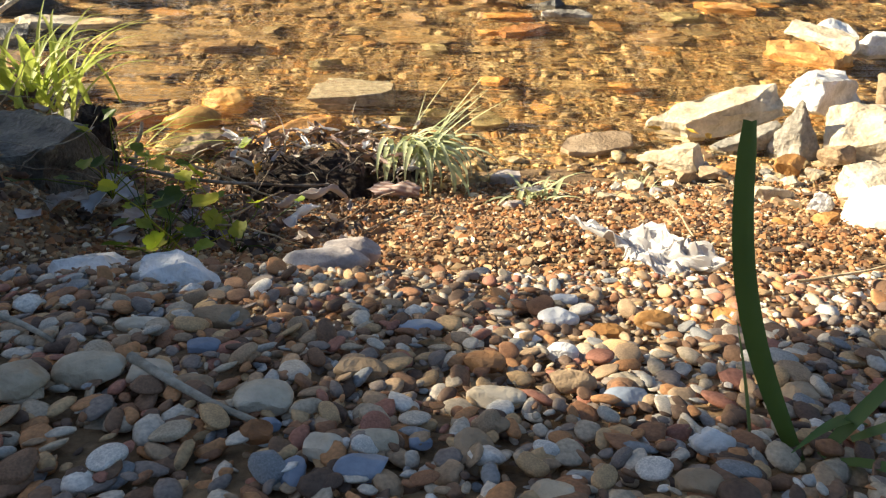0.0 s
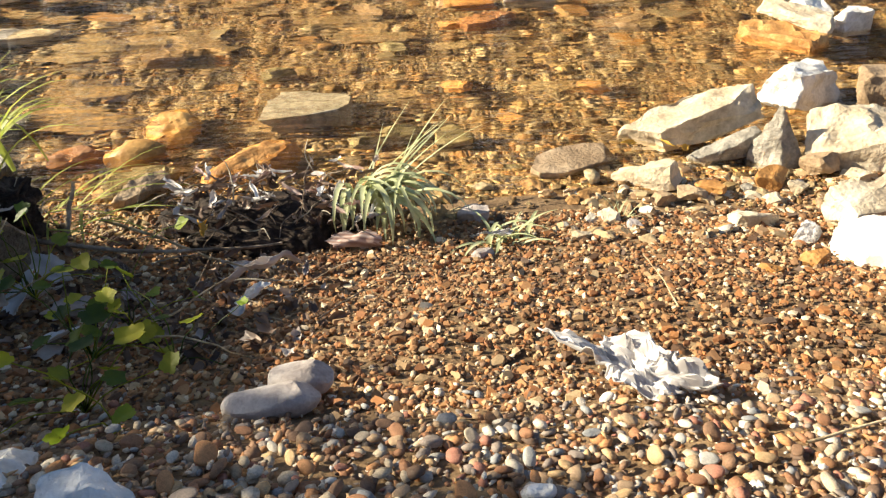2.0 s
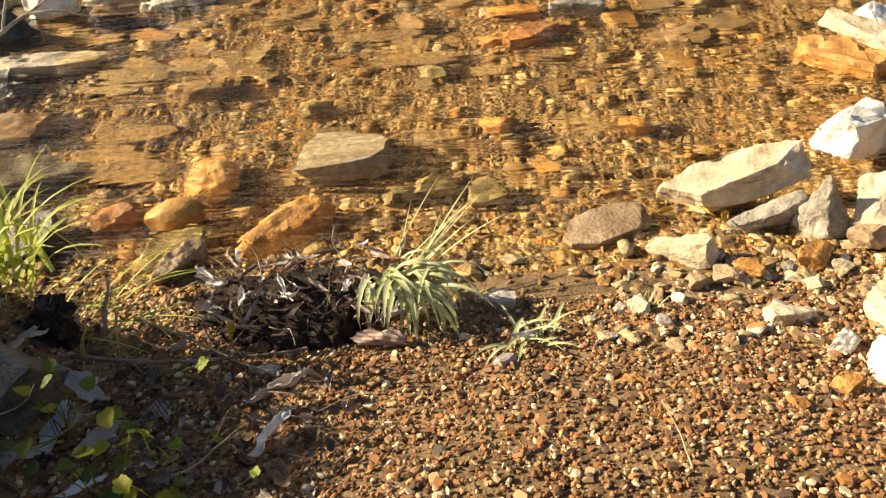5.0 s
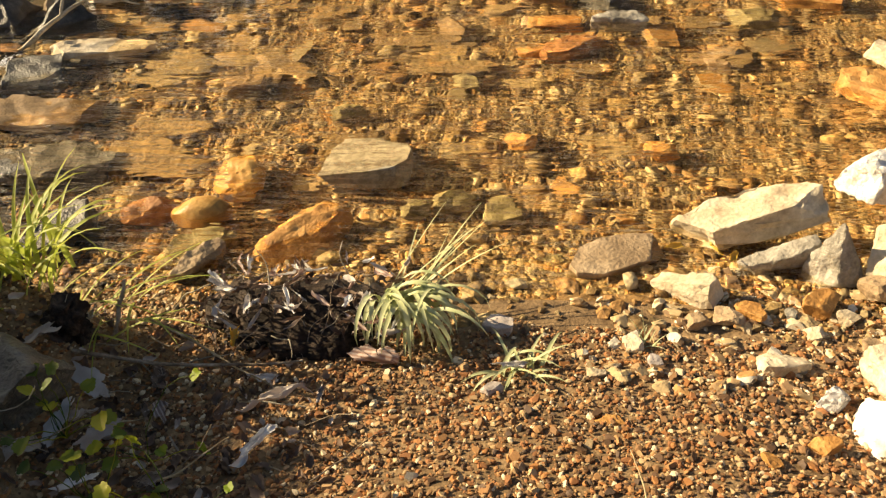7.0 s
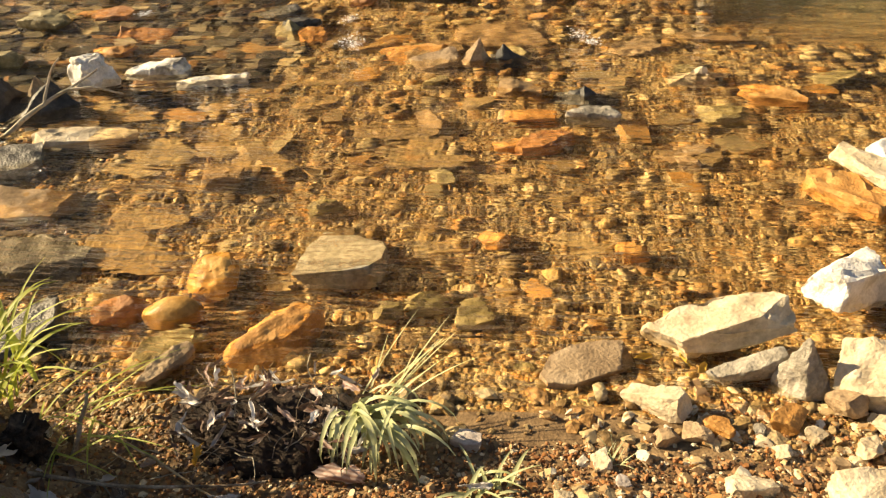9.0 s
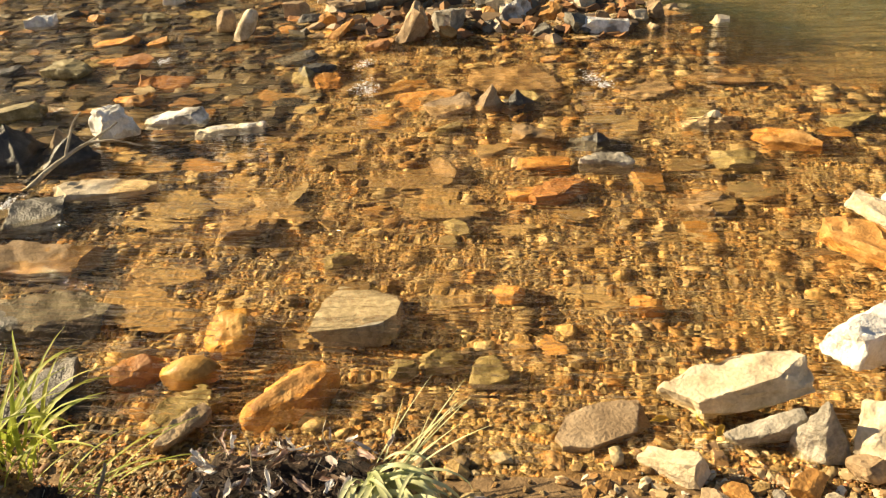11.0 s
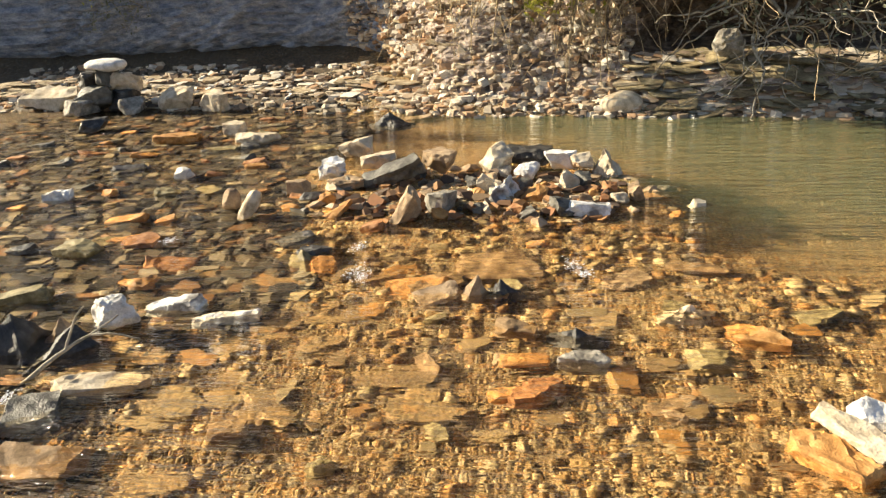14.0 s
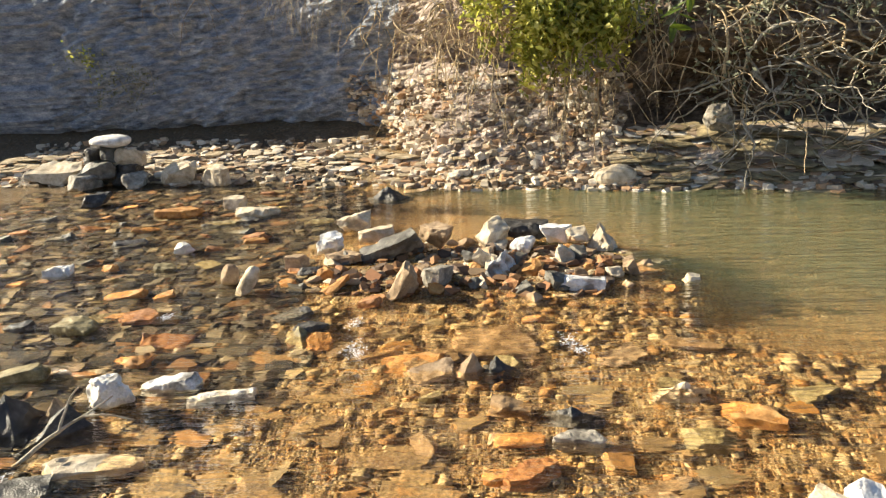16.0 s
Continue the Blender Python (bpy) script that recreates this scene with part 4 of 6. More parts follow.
    rock("flat_rock", -2.36, 6.80, -0.03, (0.2, 0.2, 0.12), 4, MAT_PALE, "light angular stone " + L, 31)
    rock("flat_rock", -2.06, 6.52, -0.04, (0.36, 0.24, 0.10), -4, MAT_PALE, "pale flat stone " + L, 32)
    rock("rock", -3.85, 7.05, -0.04, (0.22, 0.2, 0.14), 0, MAT_DARK, "dark wet stone " + L, 33)
    rock("rock", -1.502, 3.182, -0.06, (0.184, 0.134, 0.192), -42, MAT_CHALK, "bright white craggy rock " + L, 3000, (-2, -0), rough=0.035)
    rock("flat_rock", -1.304, 3.341, -0.07, (0.246, 0.103, 0.103), 4, MAT_CHALK, "white and grey wedge-shaped rock " + L, 3009, (8, -17), rough=0.03)
    rock("flat_rock", -1.039, 3.256, -0.06, (0.287, 0.088, 0.061), 13, MAT_CHALK, "low white elongated rock " + L, 3005, (-10, -4), rough=0.035)
    rock("rock", -1.835, 2.980, -0.09, (0.257, 0.313, 0.222), -41, MAT_DARK, "large dark wet slab " + L, 37, (-2, -10), style="peak", chips=3)
    rock("rock", -1.558, 2.973, -0.09, (0.315, 0.200, 0.191), 15, MAT_DARK, "dark wet slab with a pale ridge " + L, 3001, (-9, 5), style="peak", chips=3)
    rock("flat_rock", -1.308, 2.710, -0.035, (0.358, 0.126, 0.047), 20, MAT_PALE, "flat pale sandstone slab just above the water", 3011, (-3, 6))
    rock("flat_rock", -2.123, 3.417, -0.06, (0.163, 0.286, 0.090), -72, MAT_OLIVE, "olive flat slab " + L, 3013, (8, -6))
    rock("rock", -1.69, 3.09, -0.06, (0.17, 0.12, 0.13), 30, MAT_TAN, "small brown stone lying in the shallow creek", 41, style="peak")
    rock("flat_rock", -1.48, 2.52, -0.075, (0.2, 0.2, 0.09), 20, MAT_WET_SHADED, "grey angular slab " + L, 42, (4, 6))
    rock("flat_rock", -1.27, 2.25, -0.085, (0.32, 0.18, 0.085), 10, MAT_BROWN, "brown flat slab barely above the water", 43, (5, 4))
    # mid creek
    rock("rock", -0.876, 3.930, -0.09, (0.353, 0.243, 0.127), -57, MAT_OLIVE, "yellow-brown pointed stone breaking the water", 44, (8, -2), style="peak")
    rock("rock", 0.03, 3.50, -0.07, (0.17, 0.13, 0.16), 14, MAT_TAN, "tan pointed stone lying in the shallow creek", 45, (0, 12), style="peak", chips=3)
    rock("rock", 0.149, 3.525, -0.07, (0.193, 0.196, 0.119), 39, MAT_DARK, "dark wet stone lying in the shallow creek", 3007, (-2, -3), style="peak", chips=9)
    rock("flat_rock", -0.13, 3.50, -0.07, (0.22, 0.12, 0.08), 30, MAT_TAN, "yellowish flat stone lying in the shallow creek", 47, (8, -6))
    rock("rock", 0.46, 3.12, -0.07, (0.24, 0.15, 0.105), 0, MAT_DARK, "low dark wet stone lying in the shallow creek", 48, style="peak")
    rock("flat_rock", 0.22, 3.18, -0.07, (0.17, 0.10, 0.085), -8, MAT_BROWN, "brown flat stone " + L, 49)
    rock("rock", 0.919, 3.333, -0.07, (0.273, 0.139, 0.105), 23, MAT_PALE, "craggy grooved pale rock " + L, 3003, (0, 6), style="peak", chips=9, rough=0.06, grain=0.04)
    rock("flat_rock", 1.436, 3.395, -0.115, (0.271, 0.187, 0.045), -78, MAT_OLIVE, "grey-green slab with one corner tipped out of the water", 3021, (7, -35))
    rock("flat_rock", 0.258, 2.957, -0.07, (0.187, 0.092, 0.042), -3, MAT_ORANGE, "bright orange flat-topped brick-like stone lying in the shallow creek", 3017, (13, 3))
    rock("flat_rock", 0.308, 2.739, -0.09, (0.233, 0.114, 0.073), 36, MAT_RUST, "rust-red stone just under the water", 3019, (-6, 8))
    rock("flat_rock", 0.48, 2.93, -0.06, (0.19, 0.10, 0.075), -10, MAT_GREY, "grey angular stone " + L, 54)
    rock("flat_rock", 0.754, 2.679, -0.12, (0.212, 0.065, 0.063), 19, MAT_BROWN, "brown slab with one corner out of the water", 3002, (-0, -14), top=0.1, rough=0.012, chips=1)
    rock("rock", 1.15, 3.16, -0.09, (0.26, 0.17, 0.095), -20, MAT_ORANGE, "orange stone under the water", 56)
    rock("rock", 0.96, 2.99, -0.105, (0.20, 0.14, 0.085), 0, MAT_OLIVE, "pale stone under the water", 57)
    rock("flat_rock", 0.12, 3.86, -0.11, (0.40, 0.36, 0.08), 10, MAT_BROWN, "large brown slab under the water", 58)
    rock("flat_rock", -1.90, 4.18, -0.08, (0.2, 0.2, 0.08), 0, MAT_RUST, "red stone under the water", 59)
    rock("rock", -1.64, 3.62, -0.08, (0.18, 0.16, 0.09), 0, MAT_ORANGE, "orange stone under the water", 60)
    rock("flat_rock", 1.161, 2.381, -0.03, (0.25, 0.145, 0.065), -54, MAT_ORANGE, "orange-brown slab with a pale top beside the beach", 3005, (4, -3), bevel=0.03, top=0.12, rough=0.03, chips=3)
    rock("flat_rock", 1.235, 2.445, 0.035, (0.25, 0.085, 0.035), -56, MAT_PALE, "pale slab lying on the back of the orange slab", 3006, (4, 4), top=0.1, rough=0.02)
    rock("rock", 1.32, 2.55, -0.03, (0.12, 0.10, 0.11), 10, MAT_WHITE, "white stone behind the orange slab", 62)
    rock("rock", 1.42, 2.46, -0.04, (0.12, 0.10, 0.10), 30, MAT_WHITE, "white block by the orange slab", 63)
    # near creek
    rock("flat_rock", -0.235, 2.027, -0.08, (0.223, 0.245, 0.062), 1, MAT_BEDSLAB, "broad flat grey-brown slab under the water", 3003, (-12, -6), top=0.05, rough=0.008, chips=2)
    rock("rock", -0.60, 1.76, -0.06, (0.15, 0.10, 0.085), 6, MAT_EGG, "smooth egg-shaped orange stone at the surface", 65, p=2.1, planes=2, lo=0.85, rough=0.005, smooth=True)
    rock("rock", -0.56, 1.93, -0.07, (0.13, 0.19, 0.075), 16, MAT_EGG, "bumpy orange stone under the water", 66, planes=6, lo=0.7, p=2.3, rough=0.018, smooth=True)
    rock("flat_rock", -0.32, 1.69, -0.065, (0.15, 0.27, 0.07), -30, MAT_ORANGE, "rust-orange flat stone by the bank", 67, (0, 6), p=2.6, planes=9, lo=0.6, rough=0.015, smooth=True)
    rock("rock", -0.74, 1.78, -0.06, (0.13, 0.10, 0.06), 20, MAT_RUST, "small red stone under the water", 68)
    rock("flat_rock", -0.57, 1.63, -0.07, (0.11, 0.17, 0.06), -24, MAT_OLIVE, "yellow-olive stone under the water", 69)
    rock("flat_rock", -0.535, 1.56, -0.05, (0.045, 0.15, 0.075), -30, MAT_TAN, "brown brick-shaped stone at the water's edge", 3010, (0, 14))
    rock("flat_rock", -1.122, 1.993, -0.080, (0.349, 0.205, 0.064), 4, MAT_WET_SHADED, "broad grey-brown slab just above the water", 3001, (-10, 7))
    rock("flat_rock", -0.92, 1.66, -0.06, (0.12, 0.24, 0.075), -10, MAT_WET_SHADED, "mossy grey slab by the bank", 72)
    for k, (x, y, w) in enumerate([(-0.09, 1.82, 0.08), (0.0, 1.86, 0.10), (0.13, 1.81, 0.12), (0.16, 2.15, 0.09), (0.53, 2.1, 0.09), (-0.35, 2.3, 0.1), (0.25, 1.62, 0.09), (-0.02, 2.5, 0.1)]):
        rock("rock", x, y, -0.085, (w, w * 0.75, 0.06), 40 * k, (MAT_OLIVE, MAT_ORANGE)[k in (3, 4)], "small brown-yellow stone under the water", 80 + k, group="stones under the water")
    rock("flat_rock", 0.371, 1.628, -0.04, (0.222, 0.106, 0.047), 30, MAT_TAN, "flat brown slab half under the water", 3008, (0, 3), top=0.05, rough=0.01, chips=1)
    rock("flat_rock", 0.654, 1.728, 0.0, (0.308, 0.106, 0.070), 6, MAT_PALE, "large pale buff slab propped at the water's edge", 3002, (2, -19), grain=0.04, top=0.08, rough=0.022, chips=4, bevel=0.05)
    rock("rock", 1.017, 1.913, -0.04, (0.267, 0.115, 0.124), 37, MAT_WHITE, "bright white angular boulder at the water's edge", 3004, (-0, 7), grain=0.05, rough=0.03, chips=8)
    rock("flat_rock", 0.700, 1.616, -0.01, (0.162, 0.049, 0.044), 8, MAT_GREY, "grey elongated stone under the big slab", 93, (10, -17), top=0.2, rough=0.016)
    rock("rock", 0.797, 1.585, -0.02, (0.110, 0.090, 0.145), -30, MAT_GREY, "grey triangular stone leaning among the rocks", 3010, (5, -5), style="peak", chips=2)
    rock("flat_rock", 0.501, 1.512, -0.015, (0.125, 0.057, 0.050), -39, MAT_PALE, "pale tan stone at the water's edge", 3016, (4, -21), top=0.2)
    rock("rock", 0.97, 1.58, -0.01, (0.22, 0.17, 0.12), -20, MAT_PALE, "pale buff flat rock on the beach", 96)
    rock("rock", 0.86, 1.51, 0.0, (0.07, 0.06, 0.05), 0, MAT_TAN, "small ochre stone on the beach", 97)
    rock("rock", 1.12, 1.76, 0.0, (0.16, 0.14, 0.12), 30, MAT_TAN, "brown block beside the white boulder", 98)
    # the beach
    rock("rock", 0.765, 1.085, 0.04, (0.17, 0.14, 0.085), -20, MAT_WHITE, "large white angular boulder on the gravel", 3013, (4, 0))
    rock("flat_rock", 0.85, 1.26, 0.025, (0.200, 0.110, 0.080), 6, MAT_PALE, "flat buff rock behind the white boulder", 3016, (18, -0))
    rock("rock", 0.679, 1.195, 0.04, (0.063, 0.028, 0.044), 43, MAT_CHALK, "small white stone beside the boulder", 3013, (-7, -1))
    rock("rock", 0.630, 1.288, 0.01, (0.086, 0.049, 0.039), 6, MAT_PALE, "flat pale stone on the gravel", 3018, (-12, 7))
    rock("rock", 0.32, 1.12, 0.05, (0.05, 0.04, 0.03), 8, MAT_ORANGE, "small orange stone on the gravel", 102)
    for k, (x, y, w, mat, what) in enumerate([
        (0.308, 1.239, 0.032, MAT_PALE, "pale"), (0.135, 1.187, 0.034, MAT_PINK, "pinkish"), (0.38, 1.338, 0.042, MAT_PALE, "pale"), (0.138, 1.375, 0.055, MAT_PINK, "pale grey"), (0.626, 1.081, 0.045, MAT_ORANGE, "ochre"),
        (0.684, 1.443, 0.034, MAT_GREY, "round grey"), (0.535, 1.036, 0.032, MAT_ORANGE, "ochre"), (0.566, 1.425, 0.055, MAT_TAN, "tan"), (0.785, 1.441, 0.045, MAT_PALE, "pale"), (0.71, 1.392, 0.04, MAT_PALE, "buff"),
        (0.612, 1.446, 0.06, MAT_ORANGE, "orange-brown"), (0.507, 1.411, 0.05, MAT_TAN, "tan"), (0.74, 1.47, 0.07, MAT_ORANGE, "rust-orange"), (0.412, 1.283, 0.03, MAT_PINK, "pale"), (0.285, 0.735, 0.055, MAT_BROWN, "flat brown"), (0.86, 1.40, 0.06, MAT_PALE, "buff"), (0.80, 1.36, 0.04, MAT_TAN, "tan"), (0.92, 1.46, 0.05, MAT_PALE, "pale"),
    ]):
        rock("rock", x, y, float(height(x, y)) - 0.002, (w, w * 0.75, w * 0.5), 50 * k, mat, what + " stone lying on the gravel by the water", 1700 + k, (6 * (k % 3) - 6, 5), group="stones along the shore", rough=0.02)
    rock("rock", -0.117, 0.683, 0.22, (0.092, 0.04, 0.030), 10, MAT_PINK, "long grey-pink pebble on the beach", 104, group="large pebbles", smooth=True, p=2.4, planes=5, lo=0.7)
    rock("rock", -0.095, 0.725, 0.21, (0.065, 0.04, 0.03), 6, MAT_PINK, "grey-pink flat pebble on the beach", 108, group="large pebbles", smooth=True, p=2.6, planes=5, lo=0.7)
    rock("rock", -0.305, 0.545, 0.285, (0.080, 0.055, 0.036), 12, MAT_WHITE, "pale craggy stone on the beach", 105, group="large pebbles")
    rock("rock", -0.203, 0.508, 0.314, (0.062, 0.042, 0.026), 0, MAT_WHITE, "pale and brown rough stone on the beach", 106, group="large pebbles")
    # this boulder's shade is put into its colour with the dark wet-slab grey
    rock("rock", -0.62, 1.02, 0.11, (0.24, 0.15, 0.15), -10, MAT_WET_SHADED, "grey shaded boulder in the near bank", 107)
    # stacked stones and boulders by the far ledge
    C = "stones by the far ledge"
    rock("rock", -4.32, 8.02, -0.03, (0.42, 0.34, 0.30), 10, MAT_WET_SHADED, "dark boulder at the foot of a stone pile", 109, group=C)
    rock("rock", -4.05, 8.05, -0.03, (0.34, 0.3, 0.26), 40, MAT_DARK, "dark boulder at the foot of a stone pile", 110, group=C)
    rock("rock", -4.20, 8.10, 0.20, (0.36, 0.3, 0.24), 70, MAT_WET_SHADED, "dark grey boulder in the stone pile", 111, group=C)
    rock("flat_rock", -4.20, 8.06, 0.40, (0.42, 0.32, 0.13), 4, MAT_WHITE, "pale flat cap stone lying on the stone pile", 112, group=C, p=2.4, planes=5, lo=0.7, smooth=True)
    rock("rock", -4.45, 7.85, -0.03, (0.36, 0.28, 0.18), 25, MAT_GREY, "grey stone at the foot of a stone pile", 126, group=C)
    rock("rock", -3.90, 7.90, -0.03, (0.30, 0.26, 0.17), 65, MAT_GREY, "grey stone at the foot of a stone pile", 127, group=C)
    rock("rock", -4.05, 8.10, 0.16, (0.30, 0.26, 0.22), 5, MAT_PALE, "pale stone in the stone pile", 128, group=C)
    rock("rock", -4.40, 8.14, 0.20, (0.30, 0.26, 0.20), 50, MAT_DARK, "dark stone in the stone pile", 129, group=C)
    rock("rock", -4.95, 8.25, -0.02, (0.66, 0.4, 0.27), 0, MAT_PALE, "pale block by the far ledge", 113, group=C)
    rock("rock", -3.45, 7.98, -0.03, (0.40, 0.3, 0.25), 20, MAT_PALE, "pale rough stone by the far ledge", 114, group=C)
    rock("rock", -2.98, 7.92, -0.03, (0.32, 0.26, 0.20), -20, MAT_PALE, "pale stone by the far ledge", 115, group=C)
    rock("rock", 1.04, 7.20, -0.03, (0.38, 0.26, 0.23), 0, MAT_PALE, "smooth pale egg-shaped boulder at the pool's far edge", 116, group=C, p=2.1, planes=3, lo=0.8, rough=0.006, smooth=True)
    rock("rock", 2.02, 7.72, 0.36, (0.26, 0.22, 0.27), 10, MAT_GREY, "grey boulder under the overhanging bank", 117, group=C, smooth=True, p=2.6, planes=8, lo=0.6, rough=0.02)


stones()


def ledges_in_creek():
    """Flat dark slabs that just break the surface."""
    r = np.random.default_rng(171)
    kinds = [(MAT_TAN, "brown"), (MAT_BROWN, "brown"), (MAT_OLIVE, "olive-brown"), (MAT_ORANGE, "orange-brown"), (MAT_WET_SHADED, "dark wet"), (MAT_DARK, "black wet"), (MAT_RUST, "rust-brown")]
    for k in range(96):
        if k < 80:
            x, y = r.uniform(-4.4, -0.7), r.uniform(3.7, 7.4)
        else:
            x, y = r.uniform(-0.8, 1.5), r.uniform(2.3, 4.3)
        if abs(x) < 1.3 and 4.3 < y < 5.6 or float(height(x, y)) < -0.13:
            continue
        w = r.uniform(0.09, 0.30) * (1.0 if y > 3.2 else 0.7)
        mat, word = kinds[r.integers(2, 7) if x < -0.8 else r.integers(0, 4)]
        t = r.uniform(0.04, 0.08)
        rock("flat_rock", x, y, -0.064 if x < -0.7 else -0.088, (w, w * r.uniform(0.35, 0.7), t), r.normal(0, 25), mat, word + " flat slab just breaking the water", 400 + k, (r.normal(4, 9), r.normal(-3, 10)), group="slabs in the shallow water")


ledges_in_creek()


def bar_stones():
    """Middling stones strewn over the gravel bar."""
    r = np.random.default_rng(181)
    kinds = [(MAT_TAN, "brown"), (MAT_PALE, "pale tan"), (MAT_RUST, "rust-brown"), (MAT_WET_SHADED, "dark grey"), (MAT_ORANGE, "orange-brown")]
    for k in range(60):
        a, q = r.uniform(0, 6.28), math.sqrt(r.uniform(0, 1))
        x, y = 0.02 + 1.38 * q * math.cos(a), 4.95 + 0.58 * q * math.sin(a)
        w = r.uniform(0.07, 0.17)
        mat, word = kinds[r.integers(0, 5)]
        rock("rock", x, y, float(height(x, y)) - 0.012, (w, w * r.uniform(0.5, 0.85), w * r.uniform(0.4, 0.75)), r.uniform(0, 360), mat, word + " stone lying on the gravel bar", 540 + k, (r.normal(0, 20), r.normal(0, 20)), group="stones on the gravel bar")


bar_stones()


# ---- plants and litter ----
def blade(base, heading, length, width, droop, seed, n=8, rise=1.2):
    """A grass blade: a tapered strip with a folded middle, rising and then bending over."""
    r = np.random.default_rng(seed)
    h = np.array([heading[0], heading[1], 0.0])
    h /= np.linalg.norm(h) + 1e-9
    side = np.array([-h[1], h[0], 0.0])
    t = np.linspace(0, 1, n)
    ang = np.arctan(rise) - droop * t ** 1.3
    step = length / (n - 1)
    p = np.array(base) + np.concatenate([[[0, 0, 0]], np.cumsum(np.cos(ang[:-1])[:, None] * h * step + np.sin(ang[:-1])[:, None] * np.array([0, 0, step]), 0)])
    p = p + side * (r.normal(0, 0.04) * length * t ** 2)[:, None]
    w = width * np.clip(np.minimum(1, 0.55 + t * 3), 0, 1) * (1 - t ** 2.4) + 0.0004
    up = np.stack([-np.sin(ang) * h[0], -np.sin(ang) * h[1], np.cos(ang)], 1)
    v = np.stack([p + side * w[:, None] / 2 + up * (w * 0.18)[:, None], p, p - side * w[:, None] / 2 + up * (w * 0.18)[:, None]], 1).reshape(-1, 3)
    i = np.arange(n - 1)[:, None] * 3 + np.array([[0, 1]])
    f = np.stack([i, i + 1, i + 4, i + 3], 2).reshape(-1, 4)
    return v, f


def tuft(name, x, y, z, label, seed, n, length, width, spread, lean, mat, droop=(1.0, 2.4), rise=(0.8, 3.0), fan=1.0):
    ob = thing(name, x, y, z, label, "grass")
    r = np.random.default_rng(seed)
    out = []
    for k in range(n):
        a = r.uniform(0, 2 * np.pi)
        h = (math.cos(a) * fan + lean[0], math.sin(a) * fan + lean[1])
        b = (r.normal(0, spread), r.normal(0, spread * 0.7), -0.01)
        out.append(blade(b, h, length * r.uniform(0.55, 1.15), width * r.uniform(0.6, 1.2), r.uniform(*droop), seed * 97 + k, rise=r.uniform(*rise)))
    for v, f in out:
        part("blade", mesh_of("blade", v, f, mat), ob)
    return ob


def disc_leaf(size, seed, lobes=5, depth=0.25, crumple=0.1, rings=6, spokes=30, point=0.0, fold=0.0, curl=0.0, folds=0.0):
    """A lobed leaf as a disc of rings, buckled and folded along its midrib."""
    r = np.random.default_rng(seed)
    t = np.linspace(0, 2 * np.pi, spokes, endpoint=False)
    ph = r.uniform(0, 6.28)
    rad = 1 - depth * (0.5 + 0.5 * np.cos(lobes * t + ph + 0.7 * np.sin(2 * t))) + 0.06 * np.sin(11 * t + ph) + 0.04 * np.sin(23 * t - ph) + point * np.exp(-((t - np.pi) / 0.5) ** 2)
    v = [np.zeros((1, 3))]
    for k in range(1, rings + 1):
        q = k / rings
        v.append(np.stack([np.cos(t) * rad * q, np.sin(t) * rad * q * 0.8, np.zeros(spokes)], 1))
    v = np.concatenate(v)
    z = np.zeros(len(v))
    for k, (wave, amp) in enumerate(((1.3, 0.5), (0.8, 0.35), (0.55, 0.25), (0.4, 0.18), (0.28, 0.10))):
        a = r.uniform(0, 6.28)
        q = (v[:, 0] * math.cos(a) + v[:, 1] * math.sin(a)) / wave + r.uniform(0, 2) + 0.25 * lumps(v, 2.5, seed + k)
        z += amp * np.abs(np.mod(q, 2) - 1)
    v[:, 2] = crumple * (z + 0.4 * lumps(v, 2.0, seed)) * (0.35 + np.hypot(v[:, 0], v[:, 1])) + fold * np.abs(v[:, 1])
    if folds:
        v[:, 2] += folds * (np.abs(lumps(v, 3.0, seed + 7)) + 0.5 * np.abs(lumps(v, 7.0, seed + 8))) - 0.3 * v[:, 2]
    if curl:
        a = v[:, 1] * curl
        v[:, 1], v[:, 2] = np.sin(a) * (1 / curl - v[:, 2]), (1 - np.cos(a)) / curl + v[:, 2] * np.cos(a)
    f = [[0, 1 + j, 1 + (j + 1) % spokes] for j in range(spokes)]
    for k in range(rings - 1):
        a, b = 1 + k * spokes, 1 + (k + 1) * spokes
        for j in range(spokes):
            j2 = (j + 1) % spokes
            f += [[a + j, b + j, b + j2], [a + j, b + j2, a + j2]]
    return v * np.array(size) / 2, np.array(f)


def weed(x, y, z, label, seed, n, reach, lit=0.0):
    ob = thing("weed", x, y, z, label, "plant", "creeping weeds on the bank")
    r = np.random.default_rng(seed)
    for k in range(n):
        a = r.uniform(0, 6.28)
        w = wander((0, 0, 0), (math.cos(a), math.sin(a), r.uniform(1.2, 4.0)), reach * r.uniform(0.45, 1.15), seed * 20 + k, 8, 0.8, 0.8)
        v, f = tube(w, 0.0010, 0.0006, 4)
        stem = part("stem", mesh_of("stem", v, f, MAT_LEAF), ob)
        size = r.uniform(0.018, 0.034)
        v, f = disc_leaf((size, size, size), seed * 30 + k, r.integers(3, 6), 0.22, 0.14, 4, 30, fold=0.2)
        me = mesh_of("leaf", v, f, MAT_LEAF_LIT if lit else MAT_LEAF)
        part("leaf", me, stem, m=pose(*w[-1], r.normal(0, 18), r.normal(0, 18), r.uniform(0, 360)))


